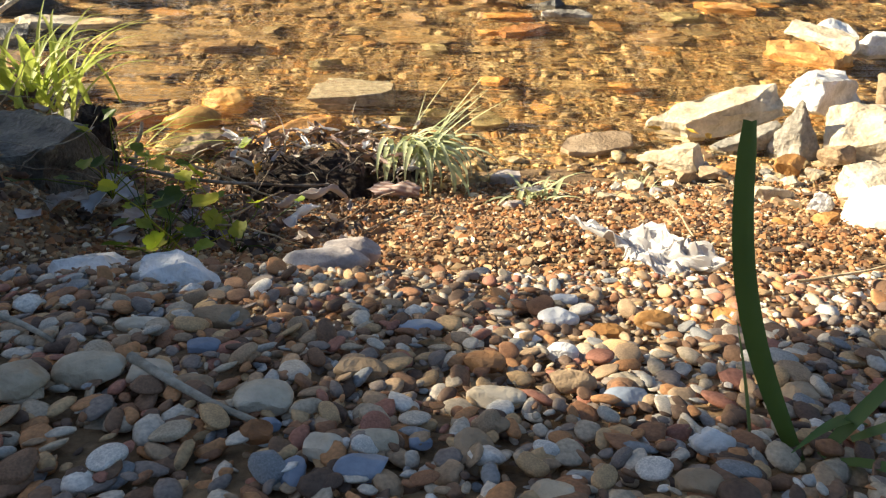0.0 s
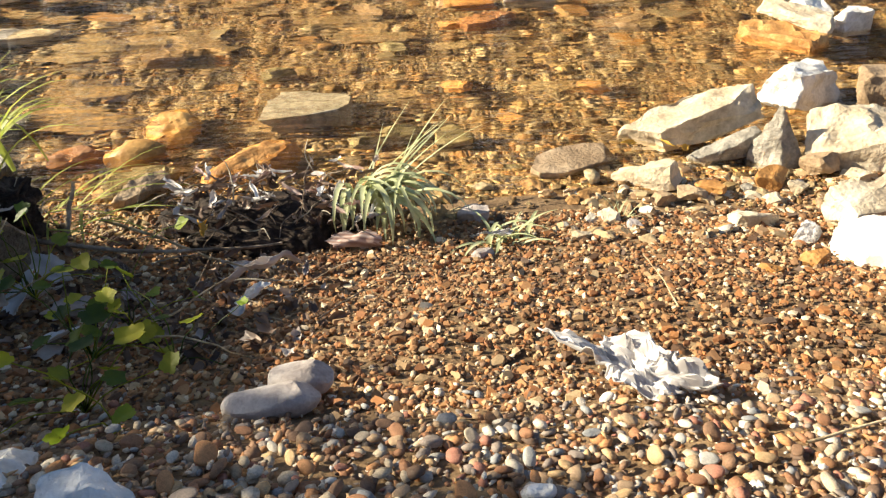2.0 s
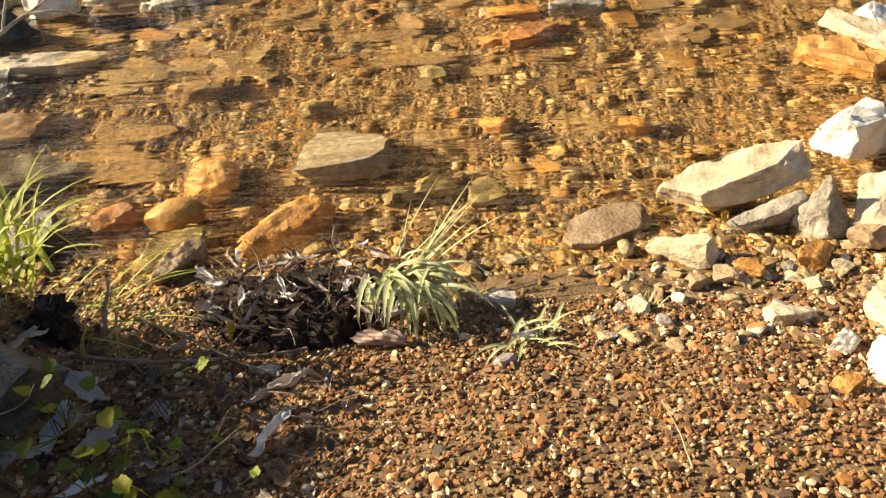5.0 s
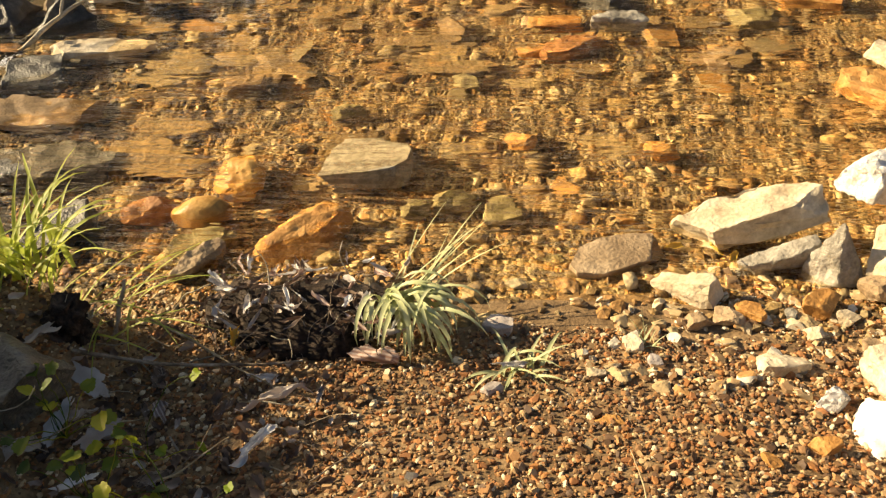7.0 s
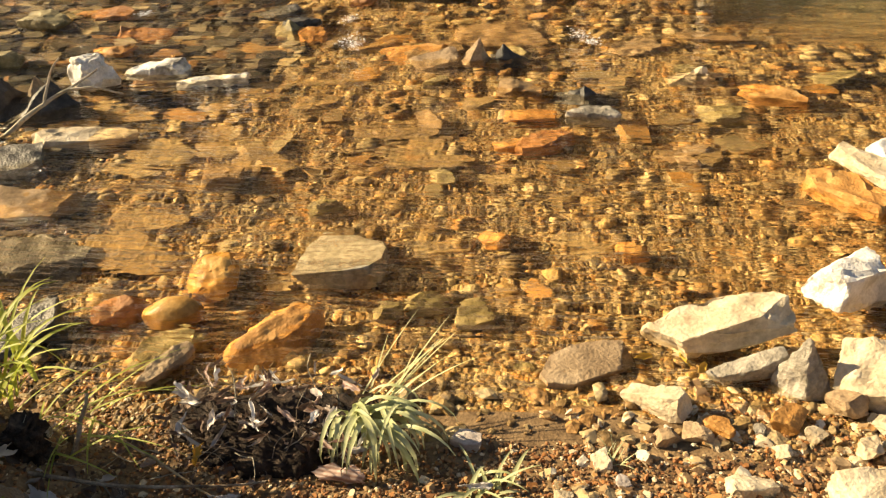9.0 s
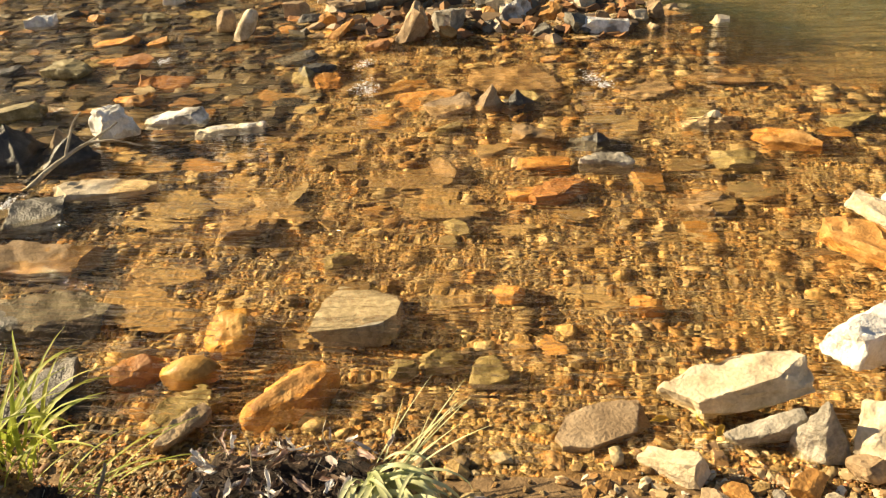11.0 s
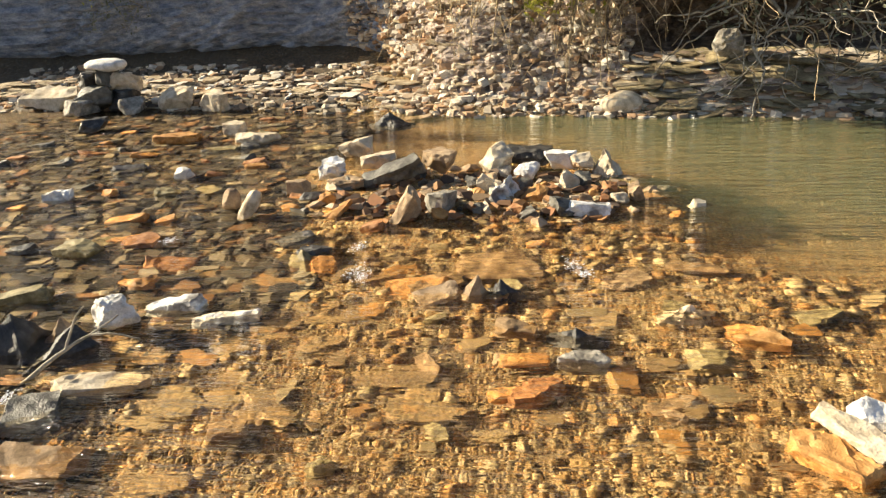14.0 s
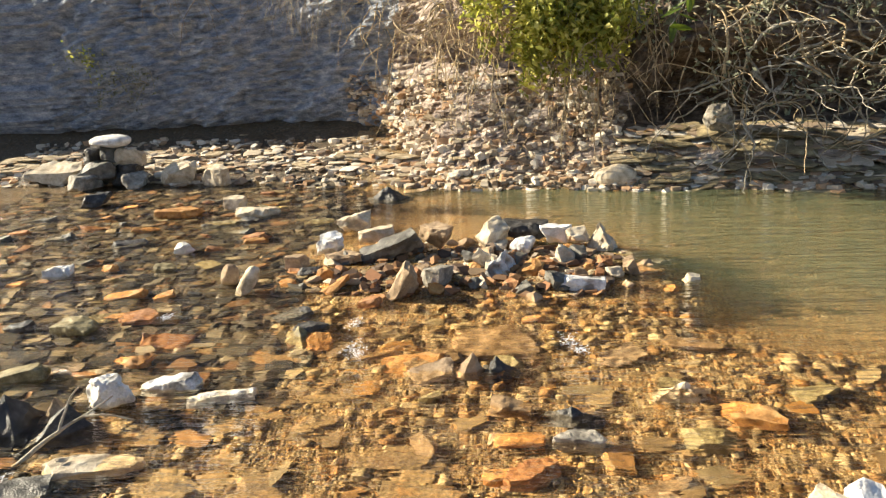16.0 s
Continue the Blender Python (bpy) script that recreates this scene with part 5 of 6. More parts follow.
def dry_leaf(x, y, z, size, label, seed, turn, mat, crumple=0.45, tilt=(0, 0), lobes=5, depth=0.4, curl=0.0, folds=0.0):
    v, f = disc_leaf(size, seed, lobes, depth, crumple, 14, 72, 0.3, curl=curl, folds=folds)
    me = mesh_of("dry_leaf", v, f, mat)
    me.set_sharp_from_angle(angle=radians(14))
    ob = new("dry_leaf", me)
    ob.matrix_world = pose(x, y, z, tilt[0], tilt[1], turn)
    so = ob.modifiers.new("thickness", "SOLIDIFY")
    so.thickness = 0.0006
    return tagged(ob, label, "leaf", "fallen leaves")


def twig(x, y, z, heading, length, radius, label, seed, mat=None, bend=0.6):
    w = wander((0, 0, 0), heading, length, seed, 14, bend)
    v, f = tube(w, radius, radius * 0.5, 6)
    ob = new("twig", mesh_of("twig", v, f, mat or MAT_WOOD))
    ob.location = (x, y, z)
    return tagged(ob, label, "twig", "twigs on the bank")


def broad_blade():
    """The tall blade: a flat strip that faces the beach, swaying to one side."""
    t = np.linspace(0, 1, 14)
    x = 0.004 - 0.046 * t - 0.012 * np.sin(t * 3.0)
    y = 0.018 * t
    z = 0.150 * t - 0.005
    w = 0.0043 * (0.75 + 0.35 * np.sin(np.pi * t ** 0.8)) * np.where(t > 0.97, 0.75, 1)
    v = np.stack([np.stack([x - w, y + 0.001, z], 1), np.stack([x, y - 0.0012, z], 1), np.stack([x + w, y + 0.001, z], 1)], 1).reshape(-1, 3)
    i = np.arange(13)[:, None] * 3 + np.array([[0, 1]])
    return v, np.stack([i, i + 1, i + 4, i + 3], 2).reshape(-1, 4)


def plants():
    tuft("grass_clump", -0.74, 1.30, 0.18, "bright green grass clump arching over the water from the bank", 31, 58, 0.25, 0.0125, 0.06, (0.5, 0.1), MAT_GRASS, (0.8, 2.0), (1.0, 4.0))
    tuft("grass_clump", -0.60, 1.30, 0.10, "flattened green and straw grass lying at the water's edge", 36, 20, 0.24, 0.005, 0.05, (1.1, -0.1), MAT_GRASS, (0.5, 1.2), (0.2, 0.9))
    tuft("grass_tuft", -0.05, 1.385, 0.075, "drooping green and straw grass tuft at the water's edge", 32, 56, 0.185, 0.0125, 0.022, (0.6, -0.8), MAT_STRAW, (1.6, 3.4), (0.3, 2.2), 0.8)
    tuft("grass_tuft", -0.05, 1.41, 0.07, "dry upright stalks behind the drooping grass tuft", 33, 12, 0.21, 0.0038, 0.018, (0.9, 0.9), MAT_STRAW, (0.0, 0.4), (0.4, 0.9), 0.6)
    tuft("grass_tuft", 0.17, 1.25, 0.03, "small green and straw grass sprig on the gravel", 34, 24, 0.12, 0.009, 0.016, (0.3, -0.3), MAT_STRAW, (0.8, 2.2), (0.5, 2.0))
    tuft("grass_tuft", 0.40, 1.34, 0.01, "thin grass sprig in the shallow water's edge", 35, 12, 0.07, 0.003, 0.01, (0.2, 0.0), MAT_STRAW, (0.3, 1.6), (1.0, 3.0))
    # the broad blade close to the lens
    g = thing("grass_plant", 0.155, 0.238, 0.408, "broad dark green grass blades growing among the pebbles", "grass")
    for k, (b, h, ln, wd, dr, ri) in enumerate([
        ((0, 0, 0), (-0.55, 0.45), 0.152, 0.0115, -0.15, 3.4), ((0.012, 0.0, 0), (0.9, 0.35), 0.10, 0.0065, 0.3, 1.3), ((0.010, -0.005, 0), (0.35, -0.5), 0.075, 0.008, 1.2, 0.9),
        ((-0.015, 0.012, 0), (-0.2, 0.3), 0.055, 0.0022, 0.1, 3.0), ((0.03, 0.01, 0), (0.8, -0.1), 0.09, 0.006, 1.0, 0.7), ((0.04, 0.02, 0), (-0.5, -0.4), 0.07, 0.006, 1.0, 0.8),
    ]):
        v, f = blade(b, h, ln, wd, dr, 900 + k, 12, ri)
        if k == 0:
            v, f = broad_blade()
        part("blade", mesh_of("blade", v, f, MAT_BLADE), g)
    weed(-0.26, 0.84, 0.15, "slender weed with sunlit yellow-green lobed leaves", 51, 6, 0.16, 1.0)
    weed(-0.36, 0.97, 0.11, "slender weed with bright yellow-green leaves on the bank", 52, 5, 0.16, 1.0)
    weed(-0.26, 0.67, 0.22, "weed with a few sunlit leaves beside the pebbles", 53, 4, 0.15, 1.0)
    weed(-0.36, 0.86, 0.15, "dark green shaded weed on the bank", 54, 14, 0.13)
    weed(-0.31, 0.72, 0.20, "dark green shaded weed on the bank", 55, 12, 0.12)
    weed(-0.46, 0.96, 0.17, "dark green shaded weed on the bank", 56, 14, 0.13)
    dry_leaf(0.23, 0.692, 0.232, (0.150, 0.075, 0.048), "crumpled bleached grey dry leaf on the pebbles", 67, -30, MAT_PALE_LEAF, 1.1, (10, 0), lobes=4, depth=0.35, folds=0.5)
    dry_leaf(-0.199, 1.104, 0.095, (0.105, 0.08, 0.08), "crumpled grey-white striped dry leaf on the gravel", 62, 30, MAT_WHITE_LEAF, 0.5, (-20, 0), lobes=2, depth=0.15, curl=1.3)
    dry_leaf(-0.20, 1.00, 0.125, (0.085, 0.05, 0.05), "curled grey striped dry leaf on the gravel", 63, 70, MAT_PALE_LEAF, 0.5, lobes=2, depth=0.2, curl=1.5)
    dry_leaf(-0.075, 1.25, 0.055, (0.09, 0.065, 0.05), "pinkish striped dry leaf below the grass tuft", 64, -10, MAT_PINK_LEAF, 0.4, (-150, 0), lobes=2, depth=0.1, curl=1.3)
    dry_leaf(-0.05, 1.295, 0.085, (0.06, 0.045, 0.04), "pale dry leaf below the grass tuft", 65, 30, MAT_PALE_LEAF, 0.5, (160, 0), lobes=2, depth=0.2, curl=1.4)
    dry_leaf(0.165, 1.24, 0.055, (0.06, 0.035, 0.03), "bleached dry leaf in the small grass sprig", 66, 10, MAT_PALE_LEAF, 0.8, lobes=2, depth=0.2, curl=1.2)
    dry_leaf(-0.32, 1.36, 0.085, (0.045, 0.045, 0.04), "pale curled leaf on the drift heap", 67, 40, MAT_PALE_LEAF, 0.6, (150, 0), lobes=2, depth=0.2, curl=1.2)
    dry_leaf(-0.33, 1.25, 0.09, (0.045, 0.04, 0.03), "yellow-orange dry leaf hanging by the drift heap", 68, 90, MAT_YELLOW, 0.4, (50, 0), curl=1.2)
    for k, (x, y, s, a) in enumerate([(-0.50, 1.03, 0.07, 20), (-0.40, 1.09, 0.06, 130), (-0.30, 1.10, 0.05, 70), (-0.52, 0.93, 0.08, 200), (-0.26, 1.19, 0.05, 10), (-0.44, 1.17, 0.06, 300), (-0.58, 1.22, 0.06, 250), (-0.15, 1.15, 0.04, 90), (-0.33, 0.93, 0.05, 40)]):
        dry_leaf(x, y, float(height(x, y)) + 0.012, (s, s * 0.75, s * 0.6), "dead brown leaf lying on the shaded bank", 70 + k, a, (MAT_DRY, MAT_PALE_LEAF, MAT_DEAD)[k % 3], 0.6, (12 * (k % 3) - 10, 8), lobes=3, depth=0.25, curl=(0.9, 1.3, 0.6)[k % 3])
    for x, y, z, a in ((0.485, 1.60, 0.045, 30), (0.565, 1.60, 0.04, 110), (0.60, 1.585, 0.035, 60)):
        dry_leaf(x, y, z, (0.045, 0.028, 0.02), "small yellow leaf caught under the pale slab", 90 + int(a), a, MAT_YELLOW, 0.4, (20, 10), lobes=2, depth=0.15, curl=1.0)
    # drift heap of leaves, stalks and roots
    r = np.random.default_rng(77)
    heap = thing("drift_heap", -0.24, 1.37, 0.025, "dark heap of washed-up leaves, stalks and roots at the waterline", "plant litter")
    v, f = rock_verts((0.42, 0.20, 0.062), 78, sub=5, p=2.2, planes=4, rough=0.05)
    part("mud_clod", mesh_of("mud_clod", v, f, MAT_HUMUS), heap, "dark wet rooty clod")
    out = []
    for k in range(120):
        c = np.array([r.uniform(-0.19, 0.20), r.uniform(-0.09, 0.09), 0])
        c[2] = 0.058 * math.sqrt(max(0.05, 1 - (c[0] / 0.22) ** 2)) - 0.1 * abs(c[1])
        v, f = disc_leaf((r.uniform(0.014, 0.034),) * 3, 800 + k, 4, 0.4, 0.6, 3, 14, curl=1.2)
        m = np.array(pose(*c, r.uniform(-60, 60), r.uniform(-60, 60), r.uniform(0, 360)))
        out.append((v @ m[:3, :3].T + m[:3, 3], f))
    v, f = joined(out)
    q = part("leaf_litter", mesh_of("leaf_litter", v, f, MAT_DEAD), heap)
    q["kind"] = "stuff"
    for k in range(80):
        c = (r.uniform(-0.20, 0.20), r.uniform(-0.10, 0.10), r.uniform(0.058, 0.085))
        v, f = disc_leaf((r.uniform(0.03, 0.065), r.uniform(0.018, 0.04), 0.028), 1200 + k, 3, 0.3, 0.5, 5, 20, curl=1.6)
        part("curled_leaf", mesh_of("curled_leaf", v, f, (MAT_WHITE_LEAF, MAT_DEAD, MAT_WHITE_LEAF, MAT_DEAD, MAT_PINK_LEAF)[k % 5]), heap, m=pose(*c, r.uniform(-24, 24), r.uniform(-24, 24), r.uniform(0, 360)))
    for k in range(56):
        c = (r.uniform(-0.2, 0.2), r.uniform(-0.1, 0.10), r.uniform(0.03, 0.055))
        w = wander(c, (r.uniform(-1, 1), r.uniform(-0.8, 0.5), r.uniform(-0.2, 0.6)), r.uniform(0.04, 0.13), 850 + k, 9, 1.2, 0.8)
        v, f = tube(w, r.uniform(0.001, 0.0022), 0.0007, 4)
        part("stalk", mesh_of("stalk", v, f, (MAT_WOOD, MAT_HUMUS, MAT_BRANCH)[k % 3]), heap)
    # litter and rootlets strewn over the shaded bank
    litter = thing("bank_litter", -0.40, 1.12, 0.1, "dead brown leaves and thin roots strewn over the dark bank", "plant litter")
    out = []
    for k in range(330):
        x, y = r.uniform(-0.34, 0.32), r.uniform(-0.30, 0.24)
        zz = float(height(x - 0.40, y + 1.12)) - 0.1 + r.uniform(0.002, 0.014)
        v, f = disc_leaf((r.uniform(0.012, 0.04),) * 3, 1500 + k, 4, 0.35, 0.5, 3, 12, curl=1.1)
        m = np.array(pose(x, y, zz, r.normal(0, 30), r.normal(0, 30), r.uniform(0, 360)))
        out.append((v @ m[:3, :3].T + m[:3, 3], f))
    v, f = joined(out)
    q = part("dead_leaves", mesh_of("dead_leaves", v, f, MAT_DEAD), litter)
    q["kind"] = "stuff"
    for k in range(42):
        x, y = r.uniform(-0.34, 0.30), r.uniform(-0.28, 0.26)
        zz = float(height(x - 0.40, y + 1.12)) - 0.1 + 0.012
        w = wander((x, y, zz), (r.uniform(0.2, 1), r.uniform(-0.7, 0.5), r.uniform(-0.15, 0.25)), r.uniform(0.05, 0.2), 1900 + k, 9, 1.0, 0.3)
        v, f = tube(w, r.uniform(0.0009, 0.0024), 0.0006, 4)
        part("rootlet", mesh_of("rootlet", v, f, (MAT_ROOT, MAT_WOOD, MAT_BRANCH)[k % 3]), litter)
    # rotten stump: knotted roots in the near bank
    stump = thing("root_stump", -0.56, 1.17, 0.06, "dark rotten root stump in the near bank", "stump")
    for k in range(11):
        w = wander((r.normal(0, 0.025), r.normal(0, 0.03), -0.03), (r.normal(0.1, 0.5), r.normal(0, 0.5), r.uniform(-0.1, 0.35)), r.uniform(0.10, 0.2), 2100 + k, 12, 0.9, 0.5)
        v, f = tube(w, r.uniform(0.006, 0.014), 0.003, 8)
        part("root", mesh_of("root", v, f, MAT_WOOD if k % 3 else MAT_HUMUS), stump)
    v, f = rock_verts((0.07, 0.05, 0.14), 2150, sub=5, p=3.0, planes=14, lo=0.45, hi=0.9, rough=0.07)
    part("post", mesh_of("post", v, f, MAT_HUMUS), stump, "black rotten upright stub", pose(-0.03, 0.03, 0.09, 0, 14, 20))
    # large faded leaves in the shade of the bank
    for k, (x, y, z, w, a) in enumerate([(-0.60, 1.13, 0.19, 0.10, 20), (-0.52, 1.11, 0.12, 0.085, 150), (-0.50, 1.00, 0.15, 0.09, 80), (-0.455, 1.0, 0.12, 0.075, 250), (-0.42, 0.90, 0.15, 0.07, 10)]):
        dry_leaf(x, y, z, (w, w * 0.7, w * 0.4), "large faded grey leaf lying on the shaded bank", 180 + k, a, MAT_WHITE_LEAF, 0.35, (-14, -16), lobes=5, depth=0.3, curl=0.6)
    # twigs
    twig(-0.56, 1.15, 0.145, (1, 0.02, -0.18), 0.38, 0.004, "dark driftwood stick lying from the bank onto the gravel", 91, MAT_WOOD, 0.25)
    twig(-0.50, 1.28, 0.10, (1, -0.25, -0.1), 0.30, 0.003, "thin pale stalk lying across the bank", 92, MAT_ROOT, 0.3)
    twig(-0.30, 0.90, 0.17, (0.8, 0.5, -0.05), 0.11, 0.0018, "thin pale rootlet on the gravel", 93, MAT_ROOT, 0.8)
    twig(-0.28, 0.84, 0.195, (0.9, 0.1, -0.05), 0.13, 0.0016, "thin pale rootlet on the gravel", 94, MAT_ROOT, 0.9)
    twig(0.345, 0.86, 0.15, (0.1, 1, -0.2), 0.14, 0.0016, "thin dry stem standing on the fine gravel", 95, MAT_ROOT, 0.5)
    twig(-0.155, 0.305, 0.405, (0.6, -0.45, 0.03), 0.10, 0.003, "grey dry stem lying on the pebbles", 96, MAT_BRANCH, 0.2)
    twig(-0.30, 0.375, 0.395, (0.95, -0.3, 0.0), 0.10, 0.003, "grey dry stem lying on the pebbles", 97, MAT_BRANCH, 0.25)
    twig(0.30, 0.53, 0.315, (0.9, 0.25, -0.05), 0.12, 0.0015, "thin straw lying on the pebbles", 98, MAT_ROOT, 0.3)
    snag = thing("driftwood_branch", -1.62, 2.70, -0.02, "bleached forked driftwood branch lying against the dark slabs", "branch")
    main = wander((0, 0, 0), (0.45, 0.35, 0.42), 0.42, 2401, 14, 0.5)
    for k, (line, a) in enumerate([(main, 0.011), (wander(main[6], (0.05, 0.4, 0.6), 0.18, 2402, 9, 0.6), 0.006), (wander(main[9], (0.8, 0.1, 0.1), 0.20, 2403, 9, 0.6), 0.005)]):
        v, f = tube(line, a, 0.003, 7)
        part("stem" if k == 0 else "side_twig", mesh_of("branch", v, f, MAT_BRANCH), snag)
    # pebbles that stand out
    B, W, P, T, O = (MAT_BLUE, "blue-grey"), (MAT_WHITE, "white"), (MAT_PALE, "pale buff"), (MAT_TAN, "tan"), (MAT_ORANGE, "orange")
    R, K = (MAT_RUST, "red"), (MAT_RUST, "pinkish red")
    for k, (x, y, w, q, flat, (mat, what)) in enumerate([
        (-0.029, 0.215, 0.026, 0.62, 0.5, B), (-0.057, 0.217, 0.013, 1.6, 0.6, B), (-0.010, 0.401, 0.034, 0.5, 0.3, B), (-0.006, 0.244, 0.012, 0.8, 0.5, B), (0.099, 0.301, 0.028, 0.6, 0.4, B), (-0.130, 0.339, 0.022, 0.7, 0.4, B), (-0.074, 0.254, 0.012, 0.8, 0.6, B),
        (0.078, 0.373, 0.024, 0.75, 0.55, W), (0.089, 0.451, 0.036, 0.7, 0.45, W), (0.121, 0.244, 0.023, 0.8, 0.55, W), (0.119, 0.298, 0.017, 0.8, 0.5, W), (0.060, 0.398, 0.022, 0.7, 0.5, W), (0.102, 0.503, 0.026, 0.6, 0.5, W),
        (0.119, 0.427, 0.032, 0.6, 0.4, O), (0.157, 0.445, 0.034, 0.7, 0.5, O), (0.217, 0.461, 0.026, 0.7, 0.5, O),
        (-0.174, 0.299, 0.042, 0.6, 0.45, P), (-0.144, 0.298, 0.027, 0.8, 0.5, P), (-0.081, 0.275, 0.033, 0.75, 0.5, P), (0.031, 0.295, 0.036, 0.5, 0.35, P), (0.106, 0.328, 0.024, 0.7, 0.4, P), (-0.198, 0.280, 0.03, 0.9, 0.8, P), (-0.026, 0.240, 0.025, 0.7, 0.5, P), (-0.047, 0.234, 0.02, 0.9, 0.6, P), (0.044, 0.197, 0.02, 0.8, 0.5, P), (-0.181, 0.376, 0.034, 0.45, 0.35, P),
        (0.074, 0.317, 0.03, 0.7, 0.55, T), (-0.138, 0.397, 0.045, 0.55, 0.35, T), (0.017, 0.234, 0.021, 1.5, 0.5, T), (0.026, 0.262, 0.022, 0.6, 0.5, T), (-0.040, 0.318, 0.034, 0.5, 0.4, T), (-0.119, 0.289, 0.026, 0.5, 0.4, T), (-0.023, 0.339, 0.02, 0.6, 0.5, T), (0.193, 0.307, 0.026, 0.8, 0.5, T), (0.101, 0.204, 0.022, 0.7, 0.6, T),
        (-0.077, 0.244, 0.017, 0.8, 0.8, R),
        (0.028, 0.341, 0.028, 0.7, 0.5, K),
    ]):
        w *= 0.86
        rock("pebble", x, y, float(height(x, y)) + 0.004, (w, w * q, w * flat * 0.85), 8 - 5 * (k % 4), mat, what + " pebble standing out on the beach", 140 + k, group="large pebbles", category="pebble", smooth=True, p=2.3, planes=7, lo=0.65, hi=0.95, rough=0.008)


plants()


# outline of the beach shade that the added tree's crown is built from
SHADE_X = (-1.2, -0.56, -0.36, -0.23, -0.13, -0.04, 0.05, 0.11, 0.21, 0.5, 0.8)
SHADE_Y = (1.12, 1.12, 1.16, 1.00, 0.80, 0.62, 0.43, 0.38, 0.36, 0.36, 0.20)


def added_shade_tree():
    """A small tree added out of view, its crown shaped to shade the beach."""
    ob = thing("tree", -2.60, 0.95, 0.62, "unseen small leafy green tree added on the near bank to shade the beach", "tree")
    base = np.array(ob.location)
    r = np.random.default_rng(88)
    n = 1500
    x, y = r.uniform(-1.15, 0.75, n), r.uniform(-0.45, 1.32, n)
    ok = y < np.interp(x, SHADE_X, SHADE_Y) - 0.03 + r.normal(0, 0.03, n)
    ok &= (r.uniform(size=n) < np.where(x < 0.05, 0.30, 0.8)) | (y > 0.64) | (x < -0.26 + 0.16 * smooth01(0.5, 0.35, y))
    x, y = x[ok], y[ok]
    away = (x + 2.60 + r.normal(0, 0.16, len(x))) / ray.x
    c = np.stack([x, y, height(x, y)], 1) - away[:, None] * np.array(ray) - base
    for k in range(16):
        b = (r.normal(0, 0.05), r.normal(0.0, 0.10), -0.12)
        tip = c[r.integers(0, len(c))]
        w = wander(b, tuple(tip - np.array(b)), float(np.linalg.norm(tip - np.array(b))), 950 + k, 10, 0.3, 0.1)
        v, f = tube(w, 0.030, 0.004, 6)
        part("trunk" if k < 3 else "branch", mesh_of("branch", v, f, MAT_WOOD), ob)
    v, f = leaf_cloud(c, 0.085, 89, (0.035, 0.035, 0.035), 9000)
    # gaps cut in the crown drop flecks of sun on chosen spots
    spot = v[f[:, 0]] + base
    gap = np.zeros(len(f), bool)
    for x, y, z, q in ((-0.245, 0.82, 0.29, 0.045), (-0.355, 0.95, 0.25, 0.04), (-0.245, 0.65, 0.35, 0.03), (-0.20, 1.10, 0.11, 0.09), (-0.305, 0.545, 0.31, 0.025), (-0.203, 0.508, 0.34, 0.05), (-0.117, 0.685, 0.25, 0.055)):
        fall = spot + np.array(ray) * ((spot[:, 2] - z) / -ray.z)[:, None]
        gap |= np.hypot(fall[:, 0] - x, fall[:, 1] - y) < q + 0.035
    fo = part("foliage", mesh_of("foliage", v, f[~gap], MAT_BUSH, flat=True), ob)
    fo["kind"] = "stuff"


added_shade_tree()


def leafy_sprig():
    """A sprig of large fresh leaves that hangs into view over the pool."""
    ob = thing("leafy_sprig", 1.45, 6.95, 1.38, "bright green leafy sprig hanging over the pool", "plant")
    w = wander((0.25, 0.3, 0.35), (-0.5, -0.5, -0.6), 0.5, 2301, 9, 0.3, 0.3)
    v, f = tube(w, 0.006, 0.003, 5)
    stem = part("stem", mesh_of("stem", v, f, MAT_BRANCH), ob)
    r = np.random.default_rng(2302)
    for k in range(7):
        v, f = disc_leaf((0.17, 0.075, 0.06), 2310 + k, 2, 0.1, 0.15, 4, 24, 0.3, fold=0.25)
        v[:, 0] -= 0.08
        part("leaf", mesh_of("leaf", v, f, MAT_LEAF), stem, m=pose(*w[2 + k], r.normal(30, 20), r.normal(-25, 25), r.uniform(-40, 220)))


leafy_sprig()


def added_shade_shrub():
    """A low shrub added out of view to keep the light off the pebbles beside it."""
    ob = thing("shrub", -0.68, 0.40, 0.36, "unseen low dense green shrub added on the near bank to shade the pebbles", "bush")
    r = np.random.default_rng(2501)
    tips = []
    for k in range(14):
        w = wander((r.normal(0, 0.03), r.normal(0, 0.04), 0), (r.uniform(-0.7, 0.5), r.uniform(-0.9, 0.9), r.uniform(0.5, 1.2)), r.uniform(0.2, 0.32), 2510 + k, 8, 0.6, 0.5)
        v, f = tube(w, 0.006, 0.002, 5)
        part("branch", mesh_of("branch", v, f, MAT_WOOD), ob)
        tips.append(w[2:])
    v, f = leaf_cloud(np.concatenate(tips), 0.05, 2502, (0.03, 0.045, 0.03), 800)
    v[:, 0] = np.minimum(v[:, 0], 0.17)
    fo = part("foliage", mesh_of("foliage", v, f, MAT_LEAFMASS, flat=True), ob)
    fo["kind"] = "stuff"


added_shade_shrub()


def foam(x, y, spread, seed, n):
    """White water where the creek drops between stones."""
    r = np.random.default_rng(seed)
    p = np.stack([x + r.normal(0, spread[0], n), y + r.normal(0, spread[1], n), np.full(n, 0.003)], 1)
    ob = new("foam", scatter("foam", p, 0.003 + 0.009 * r.uniform(size=n) ** 2, MAT_FOAM, seed, sub=2, tilt=10, thick=(0.1, 0.25), wide=(0.4, 0.9), wobble=0.4))
    return tagged(ob, "white foam where the water spills between stones", "foam", kind="stuff")


